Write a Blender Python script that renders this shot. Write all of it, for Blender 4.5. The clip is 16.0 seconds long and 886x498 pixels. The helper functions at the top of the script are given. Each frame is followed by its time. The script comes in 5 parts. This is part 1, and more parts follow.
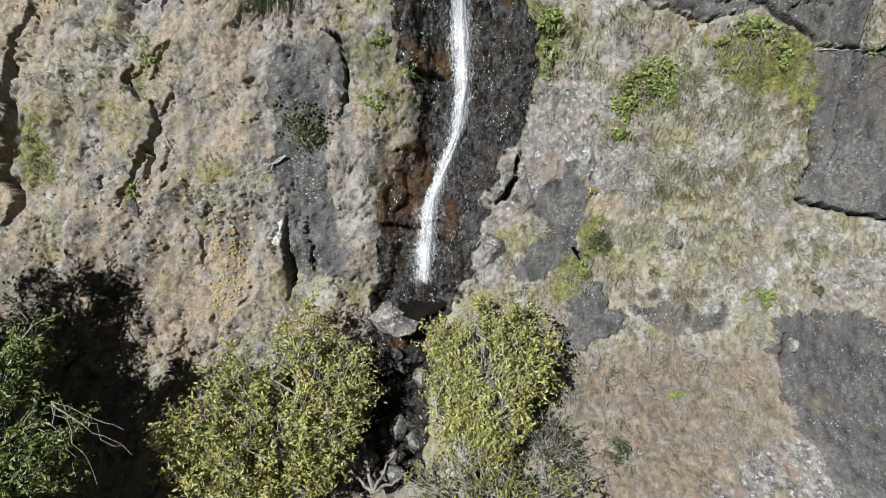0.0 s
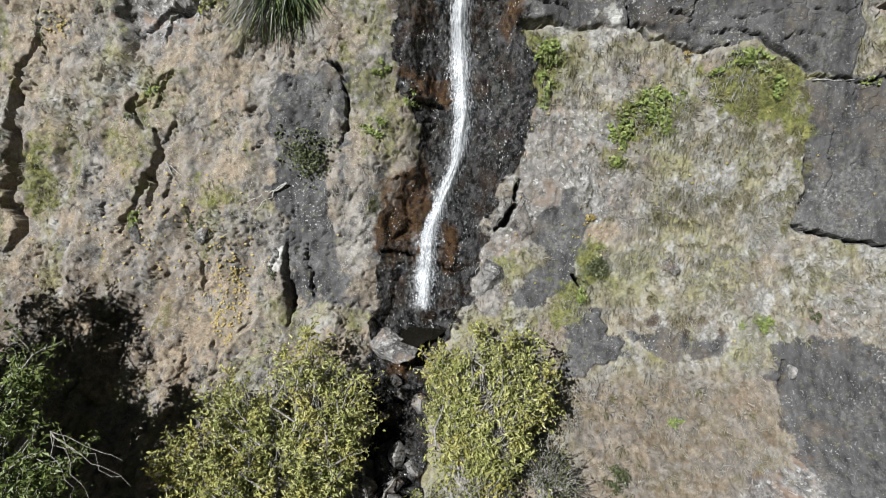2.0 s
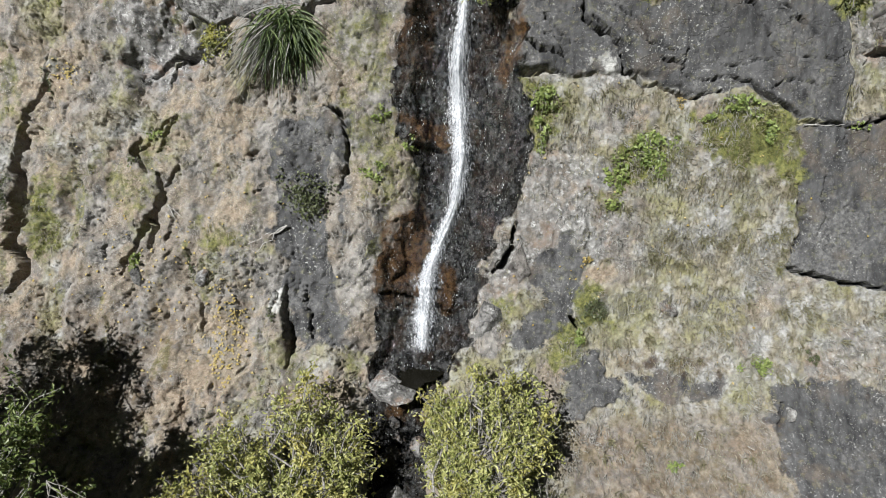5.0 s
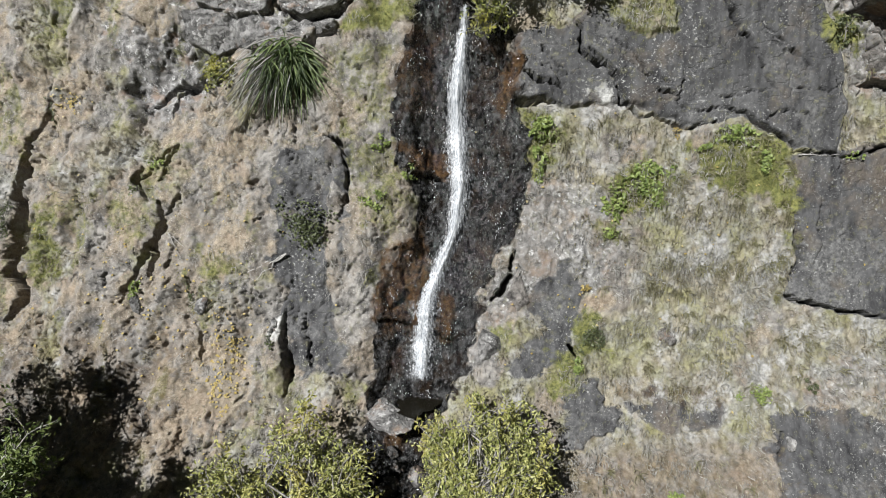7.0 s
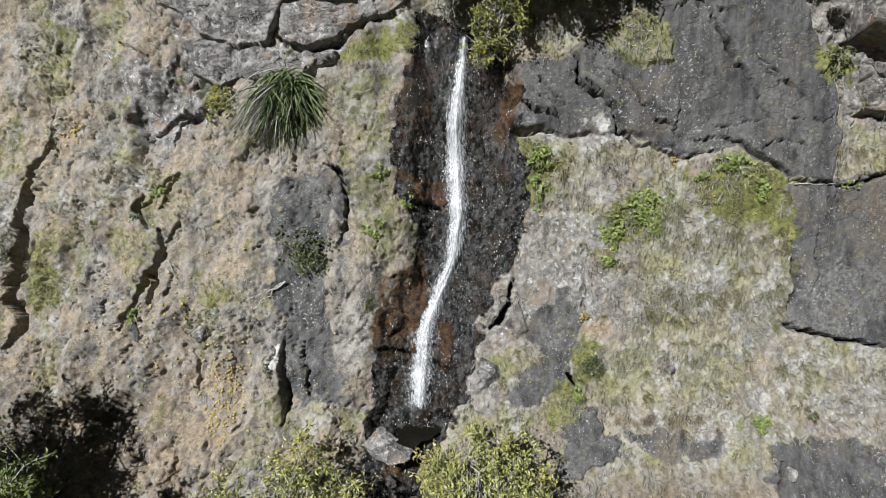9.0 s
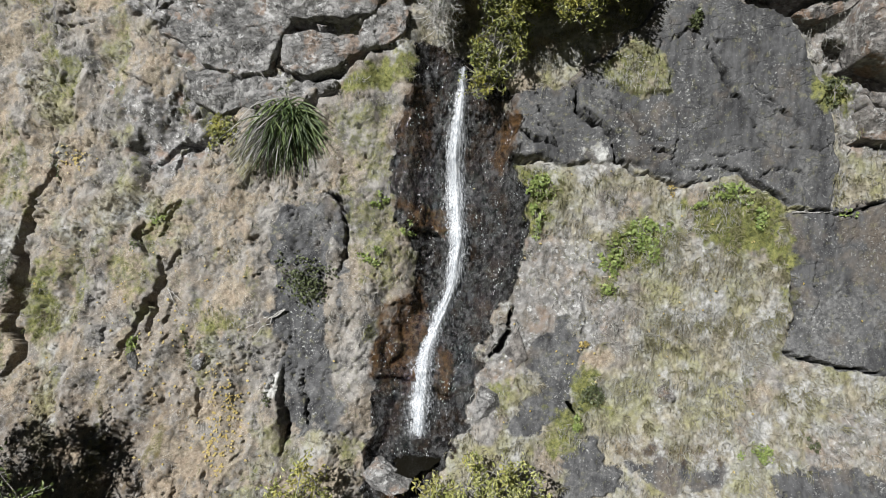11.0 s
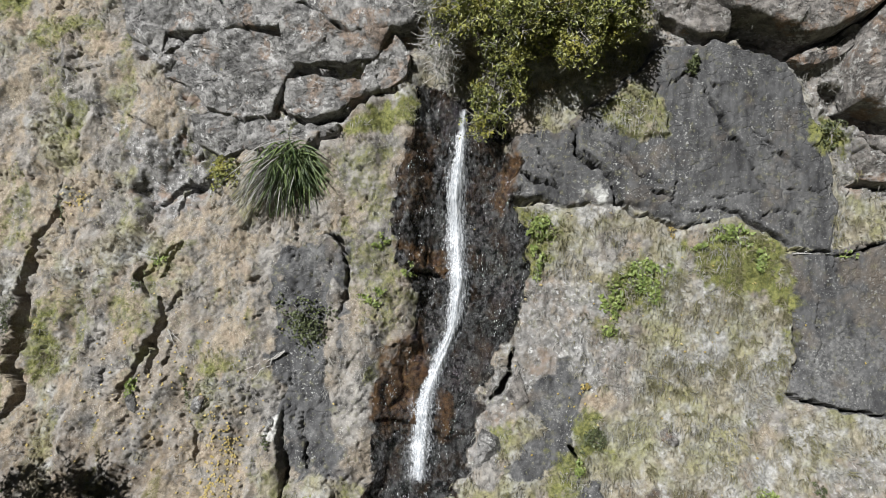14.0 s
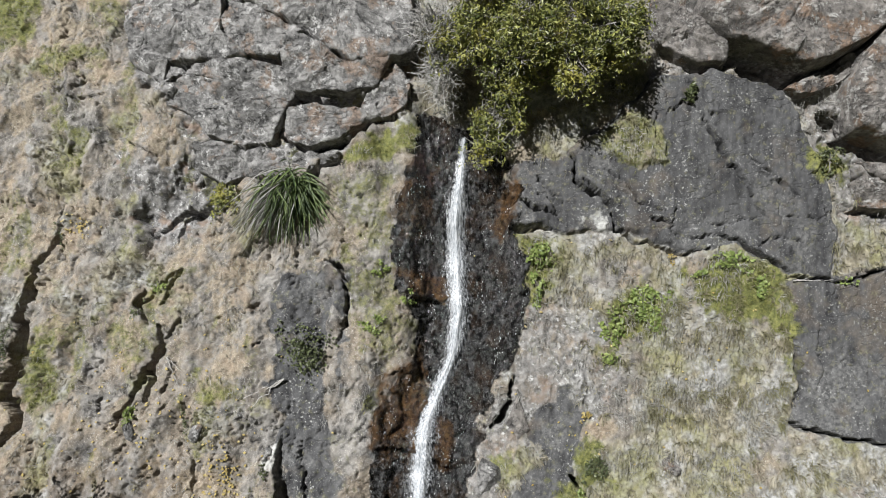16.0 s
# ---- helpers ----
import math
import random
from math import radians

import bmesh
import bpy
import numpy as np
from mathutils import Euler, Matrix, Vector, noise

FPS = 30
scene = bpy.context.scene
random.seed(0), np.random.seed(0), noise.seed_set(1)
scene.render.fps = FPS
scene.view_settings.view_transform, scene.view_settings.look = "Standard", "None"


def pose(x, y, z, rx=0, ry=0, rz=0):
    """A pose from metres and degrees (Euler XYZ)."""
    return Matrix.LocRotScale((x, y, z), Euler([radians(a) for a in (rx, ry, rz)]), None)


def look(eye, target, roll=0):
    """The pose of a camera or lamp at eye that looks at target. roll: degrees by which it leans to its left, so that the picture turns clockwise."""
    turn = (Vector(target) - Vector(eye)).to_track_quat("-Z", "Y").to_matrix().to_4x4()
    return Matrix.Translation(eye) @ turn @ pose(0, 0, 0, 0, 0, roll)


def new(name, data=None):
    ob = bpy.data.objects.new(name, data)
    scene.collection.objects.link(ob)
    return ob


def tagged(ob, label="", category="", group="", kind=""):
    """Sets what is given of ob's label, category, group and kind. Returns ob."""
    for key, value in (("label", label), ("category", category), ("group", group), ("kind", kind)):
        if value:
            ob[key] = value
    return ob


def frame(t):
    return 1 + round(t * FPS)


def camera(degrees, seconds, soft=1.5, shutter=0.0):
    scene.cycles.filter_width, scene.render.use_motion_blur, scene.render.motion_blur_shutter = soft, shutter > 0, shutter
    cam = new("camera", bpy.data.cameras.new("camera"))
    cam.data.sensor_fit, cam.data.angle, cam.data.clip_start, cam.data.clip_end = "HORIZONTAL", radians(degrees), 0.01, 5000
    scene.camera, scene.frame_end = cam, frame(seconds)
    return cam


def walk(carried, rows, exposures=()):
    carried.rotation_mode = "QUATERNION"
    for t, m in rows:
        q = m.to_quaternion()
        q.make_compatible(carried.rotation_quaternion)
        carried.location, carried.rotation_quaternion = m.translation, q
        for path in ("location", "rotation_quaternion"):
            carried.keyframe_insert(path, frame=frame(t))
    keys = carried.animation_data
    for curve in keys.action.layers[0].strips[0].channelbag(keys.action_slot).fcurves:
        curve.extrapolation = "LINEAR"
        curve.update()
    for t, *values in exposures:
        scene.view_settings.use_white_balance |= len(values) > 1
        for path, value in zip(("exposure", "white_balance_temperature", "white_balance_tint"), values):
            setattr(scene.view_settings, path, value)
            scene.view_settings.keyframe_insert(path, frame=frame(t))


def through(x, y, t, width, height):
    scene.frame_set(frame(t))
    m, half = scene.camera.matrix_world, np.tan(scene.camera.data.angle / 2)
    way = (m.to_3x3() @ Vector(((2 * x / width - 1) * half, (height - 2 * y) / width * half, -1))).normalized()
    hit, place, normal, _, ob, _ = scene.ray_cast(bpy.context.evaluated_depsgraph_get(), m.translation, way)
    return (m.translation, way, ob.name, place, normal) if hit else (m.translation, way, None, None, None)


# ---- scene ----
# ---------------- camera ----------------
cam = camera(73.76, 16.0, soft=1.0)
PATH = [
    (0.0, look((0.000, 0.000, 7.400), (-0.004, 11.261, 0.904), -0.025)),
    (1.0, look((0.013, 0.009, 7.515), (0.008, 11.362, 1.182), 0.018)),
    (2.0, look((0.026, 0.021, 7.631), (0.017, 11.468, 1.469), 0.031)),
    (3.0, look((0.037, 0.035, 7.748), (0.027, 11.576, 1.763), 0.035)),
    (4.0, look((0.049, 0.051, 7.865), (0.038, 11.684, 2.062), 0.043)),
    (5.0, look((0.059, 0.068, 7.982), (0.052, 11.791, 2.363), 0.062)),
    (6.0, look((0.069, 0.088, 8.101), (0.067, 11.897, 2.665), 0.092)),
    (7.0, look((0.078, 0.110, 8.220), (0.082, 12.002, 2.966), 0.133)),
    (8.0, look((0.086, 0.135, 8.339), (0.096, 12.105, 3.268), 0.177)),
    (9.0, look((0.094, 0.161, 8.459), (0.107, 12.206, 3.568), 0.221)),
    (10.0, look((0.101, 0.189, 8.580), (0.114, 12.305, 3.868), 0.257)),
    (11.0, look((0.108, 0.220, 8.702), (0.116, 12.403, 4.166), 0.281)),
    (12.0, look((0.113, 0.252, 8.824), (0.113, 12.499, 4.464), 0.290)),
    (13.0, look((0.118, 0.287, 8.946), (0.106, 12.595, 4.761), 0.284)),
    (14.0, look((0.123, 0.324, 9.070), (0.098, 12.689, 5.057), 0.266)),
    (15.0, look((0.126, 0.362, 9.193), (0.094, 12.782, 5.351), 0.245)),
    (16.0, look((0.130, 0.403, 9.318), (0.100, 12.874, 5.644), 0.234)),
]
walk(cam, PATH, [(0.0, 0.84), (16.0, 0.84)])

# ---------------- light ----------------
SUN_AZ, SUN_EL = radians(-38), radians(43)   # from the left, behind the camera
to_sun = Vector((math.sin(SUN_AZ) * math.cos(SUN_EL), -math.cos(SUN_AZ) * math.cos(SUN_EL), math.sin(SUN_EL)))
sun = new("sun", bpy.data.lights.new("sun", "SUN"))
sun.data.energy, sun.data.angle, sun.data.color = 5.0, radians(0.55), (1.0, 1.0, 0.985)
sun.matrix_world = look(tuple(to_sun * 40), (0, 0, 0))
world = bpy.data.worlds.new("sky")
scene.world = world
world.use_nodes = True
wn = world.node_tree.nodes
sky = wn.new("ShaderNodeTexSky")
sky.sky_type, sky.sun_disc = "NISHITA", False
sky.sun_elevation, sky.sun_rotation = SUN_EL, math.atan2(to_sun.x, to_sun.y)
wn["Background"].inputs["Strength"].default_value = 0.0045
world.node_tree.links.new(sky.outputs[0], wn["Background"].inputs["Color"])

# ---------------- the cliff's own axes: u across, v up the face, w out of it ----------------
PITCH, DIST, EYE_H = radians(30), 13.3, 7.4
AHEAD = np.array([0, math.cos(PITCH), -math.sin(PITCH)])
UP = np.array([0, math.sin(PITCH), math.cos(PITCH)])
RIGHT = np.array([1.0, 0, 0])


def to_world(u, v, w):
    u, v, w = np.asarray(u, float), np.asarray(v, float), np.asarray(w, float)
    return (u[..., None] * RIGHT + v[..., None] * UP + (DIST - w)[..., None] * AHEAD + np.array([0, 0, EYE_H]))


# ---------------- noise ----------------
def perlin(x, y, seed=0):
    rng = np.random.RandomState(seed)
    perm = rng.permutation(512)
    ang = rng.rand(512) * 2 * np.pi
    gx, gy = np.cos(ang), np.sin(ang)
    xi, yi = np.floor(x).astype(int), np.floor(y).astype(int)
    fx, fy = x - xi, y - yi
    sx, sy = fx ** 3 * (fx * (fx * 6 - 15) + 10), fy ** 3 * (fy * (fy * 6 - 15) + 10)

    def corner(dx, dy):
        h = perm[(perm[(xi + dx) & 511] + yi + dy) & 511]
        return gx[h] * (fx - dx) + gy[h] * (fy - dy)
    a, b, c, d = corner(0, 0), corner(1, 0), corner(0, 1), corner(1, 1)
    return ((a + (b - a) * sx) * (1 - sy) + (c + (d - c) * sx) * sy) * 1.5


def fbm(x, y, octaves=4, seed=0, gain=0.5):
    out, amp = 0.0, 1.0
    for k in range(octaves):
        out = out + amp * perlin(x * 2 ** k + 17.3 * k, y * 2 ** k - 9.1 * k, seed + k)
        amp *= gain
    return out


def cells(x, y, seed=0):
    """Distance to the nearest and second cell point, and a random number for the cell."""
    rng = np.random.RandomState(seed)
    jx, jy, jr = rng.rand(3, 64, 64)
    xi, yi = np.floor(x).astype(int), np.floor(y).astype(int)
    f1, f2, r = np.full(x.shape, 9.0), np.full(x.shape, 9.0), np.zeros(x.shape)
    for dx in (-1, 0, 1):
        for dy in (-1, 0, 1):
            cx, cy = xi + dx, yi + dy
            d = np.hypot(cx + jx[cx & 63, cy & 63] - x, cy + jy[cx & 63, cy & 63] - y)
            near = d < f1
            f2 = np.where(near, f1, np.minimum(f2, d))
            r = np.where(near, jr[cx & 63, cy & 63], r)
            f1 = np.where(near, d, f1)
    return f1, f2, r


def smooth(a, b, x):
    t = np.clip((x - a) / (b - a), 0, 1)
    return t * t * (3 - 2 * t)


# ---------------- the face: base form ----------------
BASE = [-0.339097, -0.022085, -0.037928, -0.001039, 0.035883, 0.005949, -0.001565, -0.000467]


def base_form(u, v):
    cu, cv = np.clip(u, -11, 11), np.clip(v, -6, 11)
    terms = (1, cu, cv, cu * cu, cv * cv, cu * cv, cv ** 3, cu * cu * cv)
    w = sum(k * t for k, t in zip(BASE, terms))
    low = np.clip(-2.6 - v, 0, None)
    return w + 0.10 * low ** 2 / (1 + 0.04 * low) - 0.10 * np.clip(v - 11.5, 0, None)


def axis(lo, hi, step, far, grow):
    core = np.arange(lo, hi + step / 2, step)
    out, d = [], step
    x = 0.0
    while x < far:
        d *= grow
        x += d
        out.append(x)
    out = np.array(out)
    return np.concatenate([lo - out[::-1], core, hi + out])


STEP = 0.031
us, vs = axis(-12.4, 12.4, STEP, 60, 1.16), axis(-7.6, 12.2, STEP, 14, 1.16)
GU, GV = np.meshgrid(us, vs)
warp_u = GU + 0.10 * fbm(GU * 1.3, GV * 1.3, 3, 40)
warp_v = GV + 0.10 * fbm(GU * 1.3, GV * 1.3, 3, 50)


def near_box(points, margin):
    p = np.array(points)
    i0, i1 = np.searchsorted(us, [p[:, 0].min() - margin, p[:, 0].max() + margin])
    j0, j1 = np.searchsorted(vs, [p[:, 1].min() - margin, p[:, 1].max() + margin])
    return slice(j0, j1), slice(i0, i1)


def line_distance(points, x, y):
    d, side, along, total = np.full(x.shape, 1e9), np.zeros(x.shape), np.zeros(x.shape), 0.0
    for (ax, ay), (bx, by) in zip(points[:-1], points[1:]):
        ex, ey = bx - ax, by - ay
        n = math.hypot(ex, ey)
        t = np.clip(((x - ax) * ex + (y - ay) * ey) / n ** 2, 0, 1)
        dd = np.hypot(x - ax - t * ex, y - ay - t * ey)
        s = np.sign(ex * (y - ay) - ey * (x - ax))
        near = dd < d
        d, side, along = np.where(near, dd, d), np.where(near, s, side), np.where(near, total + t * n, along)
        total += n
    return d, side, along / total


def inside(points, x, y):
    """Signed distance to a closed outline, positive inside."""
    d, _, _ = line_distance(list(points) + [points[0]], x, y)
    odd = np.zeros(x.shape, bool)
    for (ax, ay), (bx, by) in zip(points, list(points[1:]) + [points[0]]):
        if ay != by:
            odd ^= ((ay > y) != (by > y)) & (x < (bx - ax) * (y - ay) / (by - ay) + ax)
    return np.where(odd, d, -d)


relief = 0.16 * fbm(GU * 0.32, GV * 0.28, 3, 1)
relief += 0.11 * fbm(GU * 1.1, GV * 0.6, 3, 5) * smooth(2, -4, GU) + 0.05 * fbm(GU * 0.9, GV * 0.9, 3, 6)
# slanting ribs and hollows, strongest on the left
ga, gb = GU * math.cos(0.35) - GV * math.sin(0.35), GU * math.sin(0.35) + GV * math.cos(0.35)
ribs = 1 - np.abs(fbm(ga * 0.42 + 0.2 * fbm(GU * 0.7, GV * 0.7, 2, 101), gb * 0.17, 3, 103, 0.4)) * 2.2
left_side = 0.25 + 0.75 * smooth(1.5, -2.0, GU)
relief += 0.17 * np.clip(ribs, -0.6, 1) * left_side
relief += 0.05 * fbm(ga * 1.6, gb * 0.7, 4, 107) * left_side
lumps = np.abs(fbm(warp_u * 1.7, warp_v * 1.4, 4, 14))
rugged = 0.036 * fbm(GU * 3.5, GV * 3.0, 3, 9) - 0.022 * smooth(0.12, 0.0, np.abs(fbm(warp_u * 4.5, warp_v * 3.6, 3, 18))) * (0.35 + 0.65 * smooth(2, -2, GU)) + 0.014 * fbm(GU * 14, GV * 12, 2, 12) - 0.13 * smooth(0.10, 0.0, lumps) * smooth(-0.1, 0.4, fbm(GU * 0.6, GV * 0.6, 2, 16) + 0.25 * smooth(1, -3, GU)) * (0.25 + 0.75 * smooth(1, -1, GU))

# masks of what covers the face
M = {k: np.zeros(GU.shape) for k in ("soil", "straw", "green", "slate", "wet", "rust", "lichen", "pale")}
left = smooth(-0.9, -1.6, GU)
M["soil"] = smooth(-0.25, 0.35, fbm(GU * 0.7, GV * 0.45, 4, 23) + 0.10 * left)
M["green"] = 0.42 * left * smooth(0.25, 0.6, fbm(GU * 1.1, GV * 0.5, 4, 29))
M["straw"] = smooth(-0.35, 0.35, fbm(GU * 0.6, GV * 0.6, 4, 27) + 0.35 * smooth(1, 4, GU) + 0.1 - 0.50 * left)


def region(name, points, amount=1.0, edge=0.12, rough=0.15, lift=0.0, flat=0.0, tilt=(0, 0)):
    """Covers an outlined part of the face with one ground cover, and may raise it as a slab."""
    box = near_box(points, 0.6)
    x, y = warp_u[box], warp_v[box]
    s = inside(points, x, y) + rough * fbm(x * 2.2, y * 2.2, 4, len(points) + int(10 * abs(points[0][0])))
    m = smooth(-edge - (0.07 if lift > 0 else 0), edge - (0.05 if lift > 0 else 0), s) * amount
    for k in name.split("+"):
        if k:
            M[k][box] = np.maximum(M[k][box], m)
    hard = smooth(-0.03, 0.05, s)
    if flat:
        relief[box] *= 1 - flat * hard
        rugged[box] *= 1 - flat * 0.6 * hard
    if lift:
        c = np.mean(points, axis=0)
        relief[box] += hard * (lift + tilt[0] * (GU[box] - c[0]) + tilt[1] * (GV[box] - c[1]))
    return box, s


def clear(names, points, edge=0.15, rough=0.12):
    box = near_box(points, 0.6)
    x, y = warp_u[box], warp_v[box]
    s = inside(points, x, y) + rough * fbm(x * 2.2, y * 2.2, 4, 77)
    for k in names.split():
        M[k][box] *= 1 - smooth(-edge, edge, s)


grooves = np.zeros(GU.shape)


def crack(points, width=0.07, depth=0.3, lip=0.0, reach=0.5):
    """A cleft along a line; lip raises the rock on the line's left-hand side."""
    global grooves
    box = near_box(points, reach + 0.2)
    x, y = warp_u[box], warp_v[box]
    jx = x + 0.05 * fbm(x * 5, y * 5, 2, 61)
    jy = y + 0.05 * fbm(x * 5, y * 5, 2, 67)
    width = width * 1.1 + 0.014
    d, side, along = line_distance(points, jx, jy)
    taper = (0.35 + 0.65 * np.sin(np.pi * np.clip(along, 0.03, 0.97))) * (0.75 + 0.5 * perlin(x * 3, y * 3, 71))
    g = 2.4 * depth * smooth(width * 1.25, width * 0.3, d / np.clip(taper, 0.1, 2))
    grooves[box] = np.maximum(grooves[box], g)
    if lip:
        relief[box] += lip * np.where(side > 0, np.exp(-(d / reach) ** 2 * 3), 0) * smooth(0, 0.12, along) * smooth(1, 0.88, along)


# the gully that the water runs down
gully = [(0.29, 9.01), (0.55, 8.14), (0.5, 6.53), (0.45, 4.23), (0.32, 2.64), (-0.21, 1.18), (-0.4, -0.64), (-0.64, -1.53), (-0.82, -2.52), (-1.02, -3.86), (-1.18, -4.96)]
box = near_box(gully, 2.2)
d, side, along = line_distance(gully, warp_u[box], warp_v[box])
relief[box] -= 0.55 * smooth(1.35, 0.5, d)
WET = [(-0.58, 8.49), (1.65, 7.82), (1.66, 7.16), (1.9, 5.54), (2.12, 4.6), (2.05, 4.03), (1.9, 3.45), (1.86, 2.85), (1.55, 2.25), (1.12, 1.55), (0.86, 0.67), (0.66, -0.3), (0.2, -1.53), (-0.3, -3.23), (-0.5, -4.98), (-1.63, -4.97), (-1.65, -2.03), (-1.51, -0.51), (-1.61, 1.17), (-0.49, 2.9), (-1.02, 4.61), (-1.15, 5.91), (-0.62, 7.66)]
box, s = region("wet", WET, edge=0.1, rough=0.2)
wet_m = smooth(-0.1, 0.15, s)
f1, f2, r = cells(warp_u[box] * 1.9, warp_v[box] * 1.2 + 0.3 * warp_u[box], 33)
relief[box] += wet_m * (0.10 * fbm(warp_u[box] * 2.5, warp_v[box] * 1.6, 4, 31) + 0.09 * np.abs(fbm(warp_u[box] * 5, warp_v[box] * 7, 3, 35)) + 0.16 * (r - 0.5) - 0.06 * smooth(0.10, 0.0, f2 - f1))
for k in ("soil", "straw"):
    M[k][box] *= 1 - wet_m

# slabs and bare rock
region("slate", [(3.14, 7.37), (4.62, 8.56), (5.02, 9.15), (6.38, 9.31), (8.05, 9.09), (8.76, 8.05), (9.27, 6.88), (9.63, 5.55), (9.47, 4.59), (8.35, 4.71), (6.97, 5.35), (5.73, 5.17), (4.3, 5.71), (4.09, 6.24), (3.28, 6.58)], lift=0.15, flat=0.75, tilt=(0, 0.03), edge=0.08, rough=0.05)
region("slate", [(1.72, 7.16), (3.14, 7.3), (3.28, 6.58), (4.09, 6.24), (4.23, 5.67), (2.87, 5.6), (1.73, 5.79)], amount=0.7, lift=0.08, flat=0.6, rough=0.06)
region("slate", [(8.46, 4.4), (10.88, 4.8), (11.87, 4.64), (11.49, 0.55), (9.63, 0.83), (8.33, 1.15), (8.58, 1.95)], lift=0.10, flat=0.75, rough=0.04)
region("slate", [(7.72, -1.63), (9.06, -1.5), (11.33, -1.71), (9.9, -5.41), (8.18, -5.4), (7.88, -3.95), (7.66, -2.82)], lift=0.05, flat=0.7, rough=0.2, edge=0.18)
region("slate", [(-3.71, 4.62), (-2.9, 4.75), (-2.09, 4.62), (-2.36, 3.56), (-1.81, 1.44), (-1.53, 0.78), (-1.51, -0.51), (-3.32, -0.52), (-3.64, 0.64), (-3.84, 3.3)], amount=1.0, lift=0.02, flat=0.35, rough=0.3, edge=0.25)
region("slate", [(1.38, -0.51), (2.76, 0.67), (3.16, -0.11), (2.3, -0.64)], amount=0.85, lift=0.03, flat=0.5, rough=0.16, edge=0.15)
region("slate", [(2.8, -1.73), (3.41, -0.77), (3.74, -0.83), (4.29, -1.93), (2.9, -2.32)], amount=0.85, lift=0.02, flat=0.5, rough=0.22, edge=0.18)
region("slate", [(4.19, -1.29), (5.06, -1.1), (5.78, -1.4), (6.58, -1.36), (6.61, -1.81), (5.15, -1.96)], amount=0.7, lift=0.02, flat=0.4, rough=0.25, edge=0.2)
region("slate", [(2.06, 1.18), (3, 1.99), (3.47, 1.19), (3.11, 0.13), (2.05, 0.65)], amount=0.75, lift=0.03, flat=0.4, rough=0.2, edge=0.15)

clear("slate", [(-2.2, 2.9), (-1.82, 2.77), (-1.53, 0.65), (-1.53, -0.51), (-2.09, -0.51), (-2.28, 1.7)], 0.2, 0.15)
# rock bands above
top_left = [(-8.31, 12.59), (-0.27, 11.99), (-0.65, 8.49), (-1.87, 7.91), (-2.55, 7.05), (-4.9, 6.81), (-5.72, 6.01), (-6.97, 5.48), (-7.57, 6.04), (-5.91, 7.79), (-6.67, 8.65), (-7.83, 9.71)]
box, s = region("lichen", top_left, amount=0.9, rough=0.2, edge=0.25)
m = smooth(-0.1, 0.3, s)
f1, f2, r = cells(warp_u[box] * 0.62 + 0.25 * warp_v[box], warp_v[box] * 1.25 - 0.3 * warp_u[box], 81)
relief[box] += m * (-0.14 + 0.16 * (r - 0.6) + 0.08 * (0.6 - f1) + 0.10 * fbm(warp_u[box] * 1.5, warp_v[box] * 2.5, 4, 83))
for k in ("soil", "straw"):
    M[k][box] *= 1 - 0.85 * m
top_right = [(5.09, 11.95), (12.98, 12.26), (12.71, 5.59), (9.91, 5.83), (9.19, 6.87), (8.76, 8.05), (8.05, 9.09), (6.38, 9.31), (5.02, 9.15)]
box, s = region("lichen", top_right, amount=0.6, rough=0.15, edge=0.25)
m = smooth(-0.1, 0.3, s)
f1, f2, r = cells(warp_u[box] * 0.8 + 3, warp_v[box] * 1.1 + 0.4 * warp_u[box], 87)
relief[box] += m * (-0.15 + 0.18 * (r - 0.3) + 0.10 * (0.6 - f1) + 0.12 * fbm(warp_u[box] * 1.4, warp_v[box] * 2.0, 4, 85))
for k in ("soil", "straw"):
    M[k][box] *= 1 - 0.8 * m

region("rust", [(2.5, -2.54), (4.09, -2.06), (7.64, -2.2), (7.96, -3.74), (5.29, -5.21), (2.42, -5.25)], amount=0.40, edge=0.5, rough=0.4)
region("rust", [(4.01, -0.77), (6.66, -1.04), (6.51, -1.36), (4.26, -1.23)], amount=0.45, edge=0.3, rough=0.3)
# thin brown mottling across the lower left slope
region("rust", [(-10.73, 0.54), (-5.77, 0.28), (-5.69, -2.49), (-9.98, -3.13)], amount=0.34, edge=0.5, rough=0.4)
clear("green", [(-3.77, 4.62), (-2.09, 4.75), (-2.3, 3.56), (-1.53, 0.78), (-1.44, -0.64), (-3.57, -0.64), (-3.91, 3.29)])
